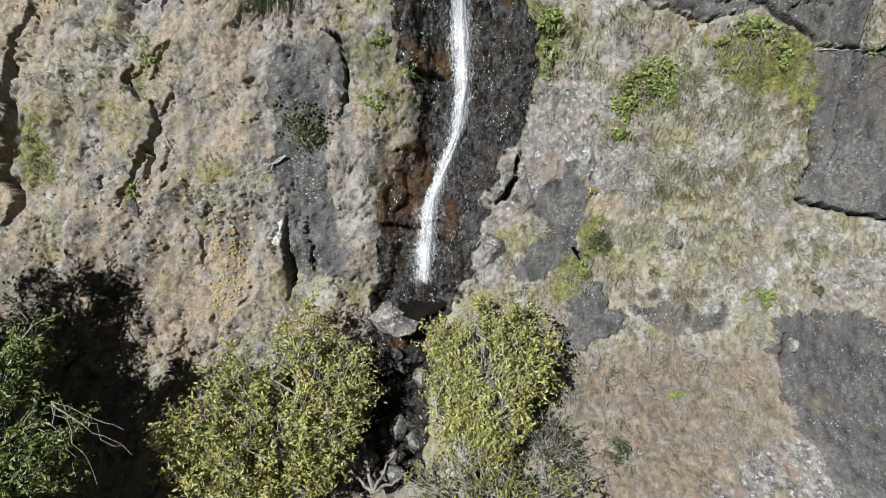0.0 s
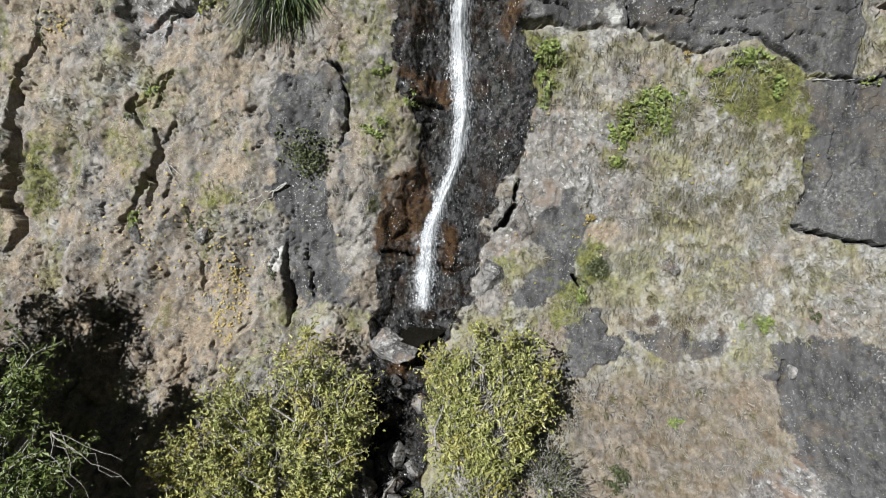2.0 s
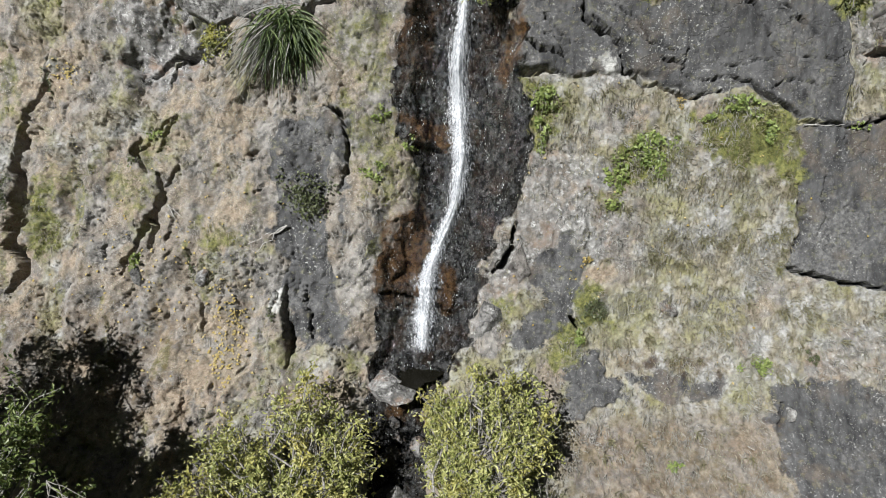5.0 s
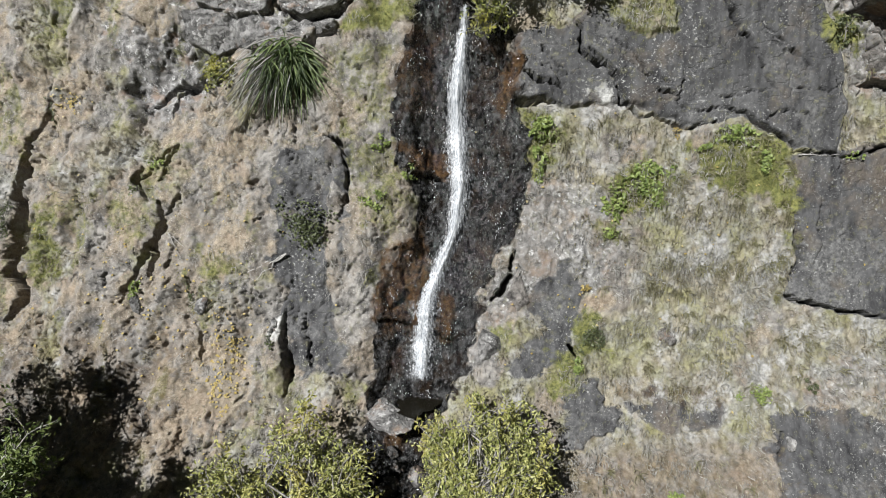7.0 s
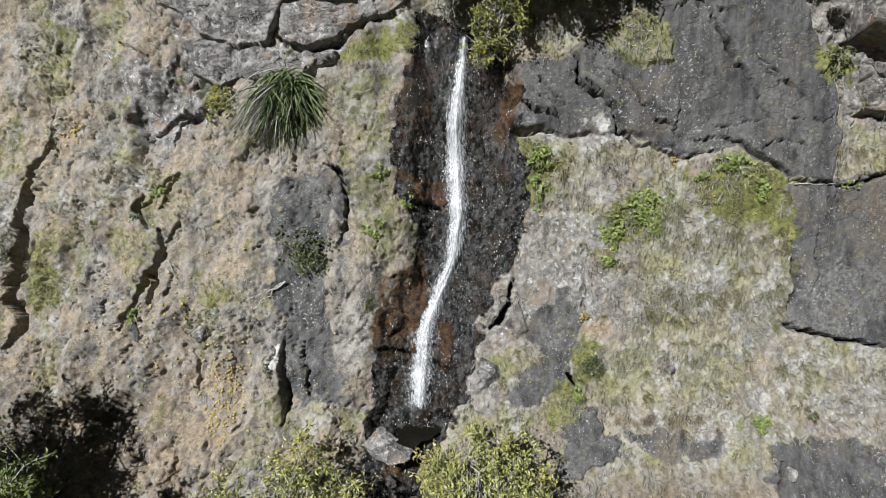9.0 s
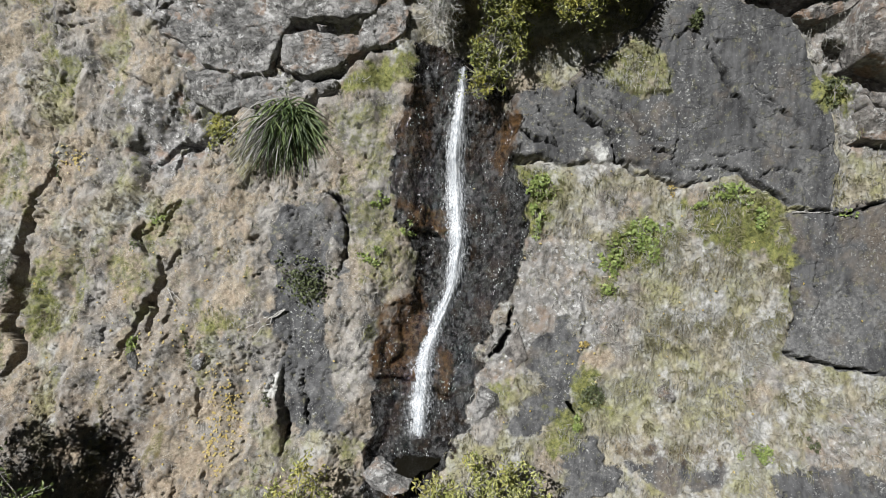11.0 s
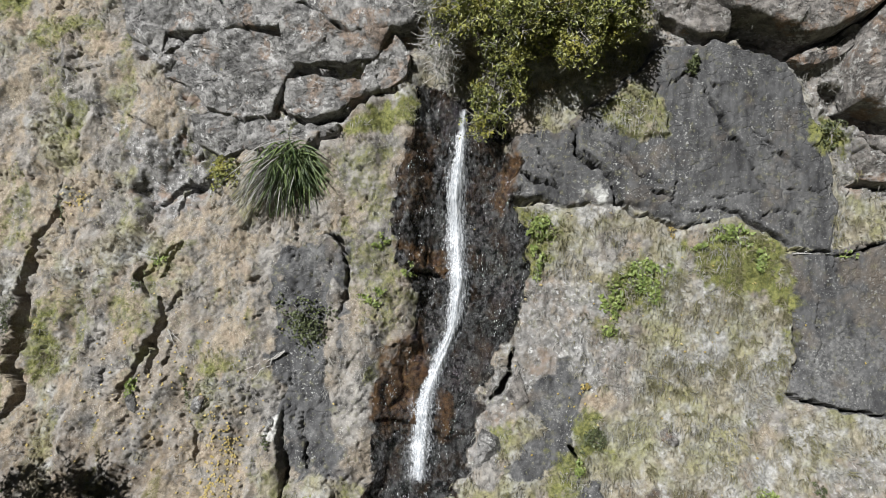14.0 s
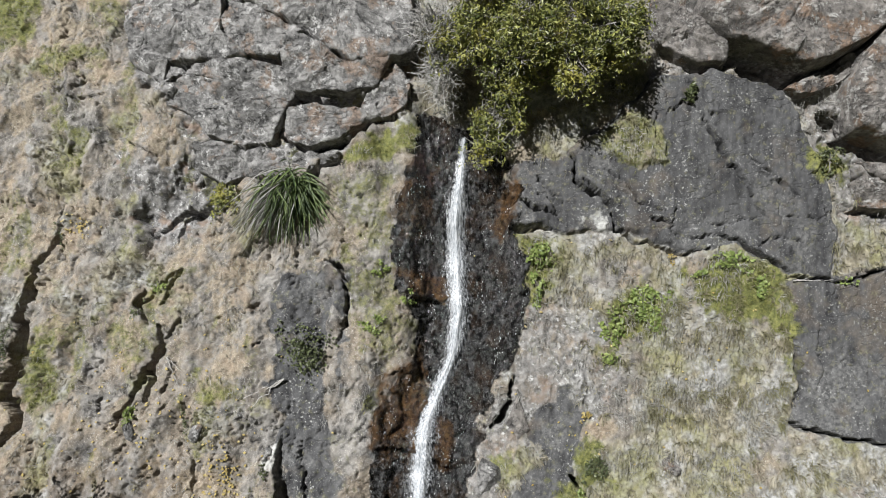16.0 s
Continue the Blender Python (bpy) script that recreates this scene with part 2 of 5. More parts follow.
# ground cover: moss and green patches, ochre stains, pale crusts, withered grass
for pts, amount in (
        ([(-2.47, 7.21), (-1.67, 7.74), (-1.01, 8.1), (-0.38, 8.15), (-0.55, 7.64), (-1.81, 7.18), (-2.37, 7.03)], 1.0),
        ([(-2.34, 6.99), (-1.15, 7.04), (-1, 5.26), (-1.69, 4.94), (-2.29, 5.91)], 0.42),
        ([(-1.93, 4.75), (-1.02, 4.94), (-0.65, 4.22), (-0.82, 2.77), (-1.82, 2.77), (-2.03, 3.96)], 0.42),
        ([(-9.99, 2.9), (-9.21, 3.37), (-9.08, 1.68), (-9.58, 1.35)], 0.8),
        ([(-9.32, 8.33), (-8.66, 8.02), (-8.89, 7.03), (-9.25, 7.18)], 0.6),
        ([(-12.33, 12.23), (-10.33, 11.98), (-10.49, 10.67), (-12.02, 10.48)], 0.8),
        ([(-10.32, 10.37), (-8.49, 10.37), (-8.59, 9.73), (-10.4, 9.66)], 0.6),
        ([(-5.64, 2.25), (-4.69, 1.96), (-4.84, 1.36), (-5.68, 1.66)], 0.6),
        ([(-7.05, 4.64), (-6.02, 4.77), (-6.43, 3.7), (-7.25, 3.57)], 0.5),
        ([(1.9, 5.55), (2.9, 5.3), (2.48, 3.95), (2.12, 3.94)], 0.9),
        ([(3.74, 3.16), (4.44, 4.27), (5.69, 4.06), (5.03, 3.09)], 0.9),
        ([(5.88, 4.65), (7.02, 5.08), (8.31, 4.62), (8.44, 3.36), (7.08, 3.46), (5.97, 4.11)], 1.0),
        ([(8.22, 3.36), (8.5, 3.36), (8.51, 2.35), (8.26, 2.35)], 0.8),
        ([(3.1, 0.68), (3.66, 0.66), (4.01, -0.15), (3.36, -0.28)], 0.9),
        ([(2.5, -0.28), (3.24, -0.06), (3.49, -0.92), (2.6, -1.21)], 0.8),
        ([(3.54, 2.76), (4.25, 2.93), (4.11, 2.5)], 0.7),
        ([(1.12, 0.52), (1.65, 0.46), (1.51, -0.13), (1.05, -0)], 0.6),
        ([(8.69, 7.59), (9.64, 7.71), (9.79, 7), (9.05, 6.98)], 0.9)):
    region("green", pts, amount=amount, edge=0.2, rough=0.25)
region("straw+green", [(3.84, 7.83), (4.48, 8.29), (5.23, 7.91), (5.42, 7.2), (4.76, 7.03), (3.97, 7.44)], amount=0.55, lift=0.10, rough=0.06)
clear("slate", [(3.84, 7.83), (4.48, 8.29), (5.23, 7.91), (5.42, 7.2), (4.76, 7.03), (3.97, 7.44)])
for pts in ([(-1.09, 4.68), (0.24, 4.62), (0.21, 4.03), (-0.73, 4.07)], [(-1.52, 1.37), (-0.46, 2.1), (-0.45, 0.75), (-1.56, 0.62)], [(-0.05, 1.11), (0.35, 1.11), (0.35, 0.1), (-0.07, 0.1)],
            [(1.33, 6.16), (1.81, 7.16), (1.83, 5.9), (1.37, 5.03)], [(-0.62, 2.9), (-0.33, 2.9), (-0.35, 1.44), (-0.55, 1.44)], [(-1.21, -2.03), (-0.7, -2.01), (-0.79, -2.34), (-1.2, -2.34)]):
    region("rust", pts, amount=0.85, edge=0.15, rough=0.15)
region("rust", [(-1.45, 2.3), (-0.2, 2.6), (-0.45, 0.4), (-1.5, 0.5)], amount=0.7, edge=0.25, rough=0.3)
region("rust", [(-0.9, 7.4), (-0.1, 7.4), (-0.2, 5.4), (-1.0, 5.4)], amount=0.5, edge=0.3, rough=0.3)
m = smooth(2.3, 3.2, GU) * smooth(-1.6, -2.6, GV)
M["straw"] *= 1 - 0.6 * m
M["soil"] = np.maximum(M["soil"], 0.75 * m)
region("pale", [(3.59, 5.98), (3.99, 5.94), (4.01, 5.38), (3.68, 5.43)], amount=0.7, rough=0.12)
region("pale", [(3.21, 6.16), (3.4, 6.14), (3.44, 5.66), (3.25, 5.63)], amount=0.5, rough=0.08)
region("pale", [(-3.97, 0.51), (-3.67, 0.64), (-3.65, 0.12), (-4.01, 0.12)], amount=0.8, rough=0.1)
region("lichen", [(-7.81, 7.32), (-5.71, 7.38), (-5.43, 5.95), (-6.64, 5.15), (-7.47, 6.12)], amount=0.8, rough=0.3)
region("lichen", [(5.09, -5.13), (6.77, -4.25), (8.83, -3.48), (8.34, -5.16)], amount=0.8, rough=0.3)
region("lichen", [(8.83, 2.53), (10.86, 2.85), (10.82, 1.22), (8.8, 1.05)], amount=0.55, rough=0.3)
region("lichen", [(9.77, 0.01), (11.17, 0.14), (10.87, -1.67), (7.98, -1.16)], amount=0.5, rough=0.3)
region("lichen", [(0.99, 1.18), (1.73, 2.38), (2.19, 4.1), (3.8, 3.85), (4.49, 2.26), (3.67, 1.19), (2.06, 1.18), (1.37, -0.51), (0.78, -0.51)], amount=0.62, rough=0.3)
clear("straw", [(0.99, 1.18), (1.73, 2.38), (2.19, 4.1), (2.99, 3.84), (3, 1.19), (2.06, 1.18), (1.37, -0.51), (0.78, -0.51)])
region("soil", [(-5.55, 0.63), (-4.38, 0.77), (-4.18, -1.73), (-5.1, -1.85)], amount=1.0, rough=0.2)
region("soil", [(-6.42, -1.51), (-5.56, -1.26), (-5.69, -2.49), (-6.8, -2.48)], amount=1.0, rough=0.2)
clear("straw", [(-5.55, 0.63), (-4.38, 0.77), (-4.18, -1.73), (-5.1, -1.85)])
clear("straw soil", [(-2.4, 7.3), (-0.6, 7.4), (-0.65, 2.4), (-1.9, 2.4), (-2.2, 5.0)])
clear("slate", [(-2.59, 4.19), (-2.32, 2.85), (-2.42, 1.99), (-2.07, 0.84), (-1.63, 0.05), (-2.33, 0.05), (-2.6, 1.2), (-2.72, 2.68)], 0.1, 0.08)
region("lichen", [(-6.92, 6.58), (-6.26, 6.75), (-5.7, 6.74), (-5.54, 6.01), (-5.95, 5.66), (-6.59, 5.3), (-6.8, 5.76), (-7.1, 6.13)], amount=1.0, rough=0.2)
clear("straw soil", [(-3.71, 4.88), (-2.09, 4.88), (-1.53, 0.78), (-1.5, -0.64), (-3.57, -0.64), (-3.98, 3.29)])

region("", [(6.82, 10), (7.95, 9.85), (8.82, 9.54), (9.17, 9.44), (8.49, 9), (8.05, 8.95), (7.1, 9.35)], lift=-1.0, rough=0.03)
region("", [(9.2, 8.59), (9.75, 8.48), (9.9, 7.95), (10.88, 7.48), (10.88, 7.29), (9.9, 7.66), (9.35, 7.81)], lift=-0.7, rough=0.03)
# shelves in the gully
crack([(-1.02, 4.06), (-0.36, 4.01), (0.31, 4.04)], 0.03, 0.08, 0.16, 0.6)
crack([(0.71, 4.62), (1.78, 4.54)], 0.02, 0.06, 0.10, 0.5)
crack([(-1.56, 0.59), (-0.74, 0.57), (0.39, 0.05)], 0.03, 0.10, 0.22, 0.7)
crack([(-1.15, 2.24), (-0.42, 2.37)], 0.02, 0.06, 0.10, 0.4)
# joints across the great slab
for line, wd in (([(4.29, 6.53), (5.04, 6.12), (5.59, 6.02)], 0.012), ([(6.14, 5.83), (6.96, 5.77), (7.52, 5.98)], 0.012), ([(7.65, 7.1), (8.07, 6.52), (8.29, 5.79)], 0.014),
                 ([(5.45, 5.62), (6.14, 5.43), (6.76, 5.53)], 0.014), ([(8.36, 5.99), (9.06, 5.91), (9.48, 6.08)], 0.012), ([(7.52, 5.25), (8.08, 5.53), (8.78, 5.4)], 0.012),
                 ([(5.02, 8.37), (5.17, 7.71)], 0.01), ([(3.81, 7.05), (4.49, 6.66)], 0.012), ([(9.03, 3.67), (9.14, 2.61), (9, 1.82)], 0.012), ([(9.61, 4.48), (9.53, 3.68)], 0.014),
                 ([(9.12, -2.08), (9.14, -3.31), (9.84, -3.54)], 0.012), ([(2.14, 6.66), (2.75, 6.22), (2.96, 5.72)], 0.012)):
    crack(line, wd, 0.07)
# clefts
crack([(-6.79, 9.76), (-5.61, 9.69)], 0.06, 0.3, 0.12)
crack([(-4.76, 9.82), (-3.83, 9.56)], 0.08, 0.35, 0.12)
crack([(-3.61, 8.84), (-2.84, 8.61), (-1.88, 8.64), (-1.17, 9.03), (-1.07, 9.63)], 0.14, 0.5, 0.30)
crack([(-6.8, 9.08), (-6.26, 9.44), (-5.23, 9.01), (-3.6, 8.63)], 0.06, 0.3, 0.1)
crack([(-5.63, 7.89), (-4.92, 7.55), (-4.08, 7.58)], 0.07, 0.35, 0.18)
crack([(-3.73, 7.81), (-2.97, 7.48), (-2.35, 7.65), (-1.74, 8.04), (-0.85, 8.32)], 0.08, 0.4, 0.2)
crack([(-3.88, 11.21), (-3.29, 10.45), (-2.44, 9.76)], 0.06, 0.3, 0.1)
crack([(-3.37, 6.77), (-2.41, 7.25)], 0.09, 0.35, 0.1)
crack([(-6.91, 5.64), (-6.29, 6.05), (-5.52, 6.21)], 0.07, 0.3, 0.12)
crack([(5.02, 10.74), (5.97, 10.2), (6.79, 9.84)], 0.07, 0.35, 0.15)
crack([(6.79, 9.87), (7.49, 9.6), (8.25, 9.23), (9.03, 9.41)], 0.26, 0.75, 0.35, 0.8)
crack([(9.03, 9.41), (9.89, 9.93), (10.89, 10.55)], 0.08, 0.4, 0.2)
crack([(5.77, 9.69), (6.11, 9.3), (6.93, 9.39)], 0.07, 0.35, 0.1)
crack([(9.35, 8.53), (9.58, 7.88), (10.33, 7.6), (11.05, 7.39)], 0.2, 0.7, 0.3)
crack([(9.9, 7.16), (10.19, 6.74), (10.99, 6.59)], 0.08, 0.4, 0.2)
crack([(9.91, 6.2), (10.99, 6.17)], 0.07, 0.3, 0.1)
crack([(1.77, 6.35), (2.81, 5.92)], 0.05, 0.25, 0.08)
crack([(1.73, 5.69), (2.67, 5.65)], 0.05, 0.25, 0.08)
crack([(3.11, 7.37), (3.25, 6.65), (4.15, 6.16), (4.17, 5.67), (4.64, 5.39), (5.73, 5.12), (6.41, 5.24)], 0.04, 0.3, 0.04)
crack([(6.8, 5.51), (7.38, 5.22), (8.28, 4.86), (8.38, 4.57)], 0.055, 0.35, 0.04)
crack([(6.23, 8.25), (6.67, 7.58), (7.09, 6.96), (7.26, 6.63)], 0.07, 0.25)
crack([(7.24, 6.63), (7.8, 5.98)], 0.03, 0.15)
crack([(3.41, 6.78), (4.09, 6.2)], 0.04, 0.2)
crack([(5.04, 5.85), (5.52, 5.78)], 0.04, 0.2)
crack([(8.35, 4.57), (9.76, 4.49), (10.88, 4.8)], 0.05, 0.25, 0.05)
crack([(8.45, 3.14), (8.63, 2.35), (8.46, 1.56)], 0.06, 0.3)
crack([(8.31, 1.15), (9.63, 0.83), (10.55, 0.73)], 0.05, 0.25, 0.05)
crack([(-9.78, 4.82), (-10.12, 3.86), (-10.01, 2.76), (-10.16, 1.81), (-9.8, 1.15), (-10.11, 0.62)], 0.20, 0.6, 0.0)
crack([(-9.78, 4.82), (-9.42, 5.42), (-9.28, 6.17)], 0.08, 0.35)
crack([(-6.58, 3.36), (-6.54, 2.89), (-6.76, 2.22), (-6.78, 1.62)], 0.11, 0.5, 0.0)
crack([(-6.9, 2.36), (-7.1, 1.82), (-7.4, 1.02)], 0.07, 0.4)
crack([(-7.18, 3.7), (-6.77, 4.17), (-6.27, 4.64)], 0.05, 0.25)
crack([(-3.57, 0.71), (-3.57, -0.01), (-3.49, -1.07)], 0.08, 0.45)
crack([(-5.58, 0.44), (-5.46, -0.45)], 0.04, 0.2)
crack([(-3.12, 0.64), (-2.97, -0.39)], 0.03, 0.2)
crack([(1.73, 2.11), (1.73, 1.71), (1.23, 1.11)], 0.09, 0.35)
crack([(7.87, -1.95), (7.71, -2.7)], 0.07, 0.3)
crack([(3.03, 0.02), (3.29, -0.27)], 0.08, 0.35)
crack([(-1.64, -2.51), (-1.6, -3.44)], 0.07, 0.35)
crack([(-1.15, -3.76), (-1.12, -4.25)], 0.07, 0.35)

crack([(-6.5, 9.67), (-6.06, 9.55), (-5.58, 9.62), (-5.34, 9.51)], 0.06, 0.3, 0.1)
crack([(-4.72, 9.71), (-4.25, 9.55), (-3.73, 9.39)], 0.06, 0.3, 0.1)
crack([(-6.23, 5.84), (-6.05, 6.02), (-5.59, 6.15), (-5.45, 6.19)], 0.05, 0.3, 0.1)
crack([(-6.4, 5.3), (-6.2, 5.7), (-6.23, 5.84)], 0.03, 0.2)
crack([(-6.1, 4.77), (-6.4, 4.23), (-6.6, 3.85)], 0.05, 0.3)
crack([(-7.12, 4.15), (-7.19, 3.82), (-6.97, 3.56), (-6.85, 3.38)], 0.06, 0.35)
crack([(2.32, 6.9), (2.6, 6.5), (2.95, 6.2)], 0.02, 0.1)
crack([(4.3, 6.9), (4.7, 6.4), (4.95, 6.15)], 0.02, 0.1)
crack([(7.5, 7.4), (8.0, 6.9), (8.5, 6.5)], 0.018, 0.1)
crack([(-2.7, 4.9), (-2.35, 4.72), (-2.1, 4.45)], 0.05, 0.25)
crack([(-2.28, 4.5), (-2.12, 3.9), (-2.3, 3.1)], 0.04, 0.2)
crack([(-3.1, 0.75), (-3.0, 0.1), (-3.05, -0.5)], 0.03, 0.2)

frac_rng = np.random.RandomState(12)
for _ in range(42):
    a = np.array([frac_rng.uniform(-11, -1.8), frac_rng.uniform(-3.5, 11.5)])
    if frac_rng.rand() < 0.25:
        a = np.array([frac_rng.uniform(3.5, 11), frac_rng.uniform(5.5, 10)])
    steep = frac_rng.normal(1.35, 0.35) if a[1] < 6.5 else frac_rng.normal(-0.25, 0.3)
    d = np.array([math.cos(steep), math.sin(steep)]) * frac_rng.uniform(0.15, 0.45)
    crack([tuple(a - d), tuple(a + frac_rng.normal(0, 0.06, 2)), tuple(a + d)], frac_rng.uniform(0.008, 0.024), frac_rng.uniform(0.05, 0.14), 0.05, 0.25)
# the foot, out of view, is made dark green to cut bounced light
M["green"] = np.maximum(M["green"], smooth(-7.4, -9.0, GV))
WGRID = base_form(GU, GV) + relief + rugged - grooves


def face_w(u, v):
    """How far the face stands out at (u, v)."""
    u, v = np.atleast_1d(np.asarray(u, float)), np.atleast_1d(np.asarray(v, float))
    i = np.clip(np.searchsorted(us, u) - 1, 0, len(us) - 2)
    j = np.clip(np.searchsorted(vs, v) - 1, 0, len(vs) - 2)
    fu, fv = np.clip((u - us[i]) / (us[i + 1] - us[i]), 0, 1), np.clip((v - vs[j]) / (vs[j + 1] - vs[j]), 0, 1)
    return (WGRID[j, i] * (1 - fu) + WGRID[j, i + 1] * fu) * (1 - fv) + (WGRID[j + 1, i] * (1 - fu) + WGRID[j + 1, i + 1] * fu) * fv


def mask_at(name, u, v):
    i = np.clip(np.searchsorted(us, u), 0, len(us) - 1)
    j = np.clip(np.searchsorted(vs, v), 0, len(vs) - 1)
    return M[name][j, i]


def on_face(u, v, out=0.0):
    return to_world(u, v, face_w(u, v) + out)


# ---------------- materials ----------------
ALBEDO = 0.61   # the colours below are set against a bright white card; this brings them to base colours


def dyed(value):
    return (*(x * ALBEDO for x in value), 1)


class Nodes:
    """A small builder of node materials."""

    def __init__(self, name):
        self.mat = bpy.data.materials.new(name)
        self.mat.use_nodes = True
        self.tree = self.mat.node_tree
        self.bsdf = self.tree.nodes["Principled BSDF"]
        self.out = self.tree.nodes["Material Output"]

    def add(self, kind, **inputs):
        n = self.tree.nodes.new(kind)
        for k, v in inputs.items():
            self.put(n, k.replace("_", " "), v)
        return n

    def put(self, node, key, value):
        if isinstance(value, bpy.types.NodeSocket):
            self.tree.links.new(value, node.inputs[key])
        elif key in node.inputs:
            node.inputs[key].default_value = dyed(value) if isinstance(value, tuple) and len(value) == 3 else value

    def where(self):
        return self.add("ShaderNodeNewGeometry").outputs["Position"]

    def noise(self, scale, detail=4, rough=0.55, at=None, squeeze=None):
        n = self.add("ShaderNodeTexNoise", Scale=scale, Detail=detail, Roughness=rough)
        at = at or self.where()
        if squeeze:
            mp = self.add("ShaderNodeMapping", Vector=at)
            mp.inputs["Scale"].default_value = squeeze
            at = mp.outputs[0]
        self.tree.links.new(at, n.inputs["Vector"])
        return n.outputs["Fac"]

    def ramp(self, fac, lo, hi, a=0.0, b=1.0):
        n = self.add("ShaderNodeMapRange", Value=fac)
        n.inputs["From Min"].default_value, n.inputs["From Max"].default_value = lo, hi
        n.inputs["To Min"].default_value, n.inputs["To Max"].default_value = a, b
        return n.outputs[0]

    def mix(self, fac, a, b):
        n = self.tree.nodes.new("ShaderNodeMix")
        n.data_type = "RGBA"
        for key, value in (("Factor", fac), ("A", a), ("B", b)):
            s = [i for i in n.inputs if i.name == key and i.enabled][0]
            if isinstance(value, bpy.types.NodeSocket):
                self.tree.links.new(value, s)
            else:
                s.default_value = dyed(value) if isinstance(value, tuple) else value
        return [o for o in n.outputs if o.enabled][0]

    def math(self, op, a, b):
        n = self.tree.nodes.new("ShaderNodeMath")
        n.operation = op
        for s, value in zip(n.inputs, (a, b)):
            if isinstance(value, bpy.types.NodeSocket):
                self.tree.links.new(value, s)
            else:
                s.default_value = value
        return n.outputs[0]

    def bump(self, height, strength, distance):
        n = self.add("ShaderNodeBump", Strength=strength, Distance=distance, Height=height)
        self.tree.links.new(n.outputs[0], self.bsdf.inputs["Normal"])

    def finish(self, color=None, rough=None, **more):
        if color is not None:
            self.put(self.bsdf, "Base Color", color)
        if rough is not None:
            self.put(self.bsdf, "Roughness", rough)
        for k, v in more.items():
            self.put(self.bsdf, k.replace("_", " "), v)
        return self.mat


def cliff_material():
    n = Nodes("cliff_ground")
    a1, a2 = n.add("ShaderNodeAttribute"), n.add("ShaderNodeAttribute")
    a1.attribute_name, a2.attribute_name = "cover_a", "cover_b"
    s1, s2 = n.add("ShaderNodeSeparateColor", Color=a1.outputs["Color"]), n.add("ShaderNodeSeparateColor", Color=a2.outputs["Color"])
    soil, straw, green = s1.outputs
    slate, wet, rust = s2.outputs
    lichen, pale = a1.outputs["Alpha"], a2.outputs["Alpha"]
    fine, mid, big = n.noise(34, 5, 0.65), n.noise(7, 5, 0.6), n.noise(1.1, 4)

    def edged(m, width=0.5, broken=1.4):
        return n.ramp(n.math("ADD", m, n.math("MULTIPLY", n.math("SUBTRACT", n.noise(5, 6, 0.7), 0.5), broken)), 0.5 - width / 2, 0.5 + width / 2)
    gritty = n.ramp(n.math("ADD", n.math("MULTIPLY", n.noise(8.5, 6, 0.7), 0.7), n.math("MULTIPLY", fine, 0.3)), 0.39, 0.61)
    rock = n.mix(n.ramp(n.noise(2.3, 7, 0.72), 0.40, 0.60), (0.08, 0.076, 0.074), (0.37, 0.35, 0.325))
    rock = n.mix(n.ramp(big, 0.42, 0.62), rock, n.mix(gritty, (0.13, 0.105, 0.08), (0.38, 0.32, 0.25)))
    earth = n.mix(gritty, (0.19, 0.155, 0.115), (0.44, 0.375, 0.285))
    earth = n.mix(n.ramp(n.noise(1.7, 7, 0.72), 0.47, 0.55), earth, n.mix(n.ramp(n.noise(6, 6, 0.7), 0.38, 0.62), (0.14, 0.128, 0.116), (0.38, 0.355, 0.325)))
    hay = n.mix(n.ramp(n.noise(6, 6, 0.75, squeeze=(1.0, 1.0, 0.6)), 0.38, 0.62), (0.14, 0.12, 0.078), (0.45, 0.41, 0.315))
    hay = n.mix(n.ramp(n.noise(1.3, 6, 0.68), 0.42, 0.55), hay, n.mix(n.ramp(n.noise(9, 5, 0.7), 0.36, 0.64), (0.20, 0.197, 0.183), (0.53, 0.525, 0.51)))
    hay = n.mix(n.ramp(n.noise(0.9, 5, 0.65), 0.46, 0.62, 0, 0.75), hay, n.mix(gritty, (0.13, 0.125, 0.04), (0.36, 0.35, 0.16)))
    leaf = n.mix(gritty, (0.07, 0.085, 0.02), (0.27, 0.27, 0.085))
    drip = n.noise(2.6, 5, 0.62, squeeze=(1.6, 1.0, 0.35))
    slab = n.mix(n.ramp(n.math("ADD", n.math("MULTIPLY", drip, 0.75), n.math("MULTIPLY", n.noise(7, 3, 0.5), 0.25)), 0.36, 0.64), (0.022, 0.022, 0.025), (0.125, 0.125, 0.129))
    slab = n.mix(n.ramp(n.noise(0.6, 7, 0.74), 0.49, 0.60, 0, 0.75), slab, n.mix(n.ramp(n.noise(11, 5, 0.7), 0.4, 0.6), (0.07, 0.07, 0.072), (0.23, 0.228, 0.225)))
    slab = n.mix(n.ramp(n.noise(0.7, 4, 0.6), 0.55, 0.66, 0, 0.75), slab, n.mix(gritty, (0.09, 0.072, 0.058), (0.21, 0.175, 0.14)))
    slab = n.mix(n.math("MULTIPLY", n.ramp(n.noise(1.1, 4, 0.6), 0.45, 0.62), n.ramp(n.noise(16, 3, 0.6), 0.60, 0.65)), slab, (0.40, 0.40, 0.39))
    slab = n.mix(n.ramp(n.noise(40, 2, 0.5), 0.68, 0.72), slab, (0.42, 0.42, 0.41))
    crust = n.mix(n.ramp(n.noise(5.5, 6, 0.72), 0.40, 0.60), (0.085, 0.083, 0.082), (0.36, 0.35, 0.345))
    crust = n.mix(n.ramp(n.noise(9, 5, 0.65), 0.56, 0.64), crust, (0.62, 0.62, 0.615))
    crust = n.mix(n.ramp(n.noise(1.7, 4), 0.56, 0.66, 0, 0.8), crust, (0.28, 0.20, 0.15))
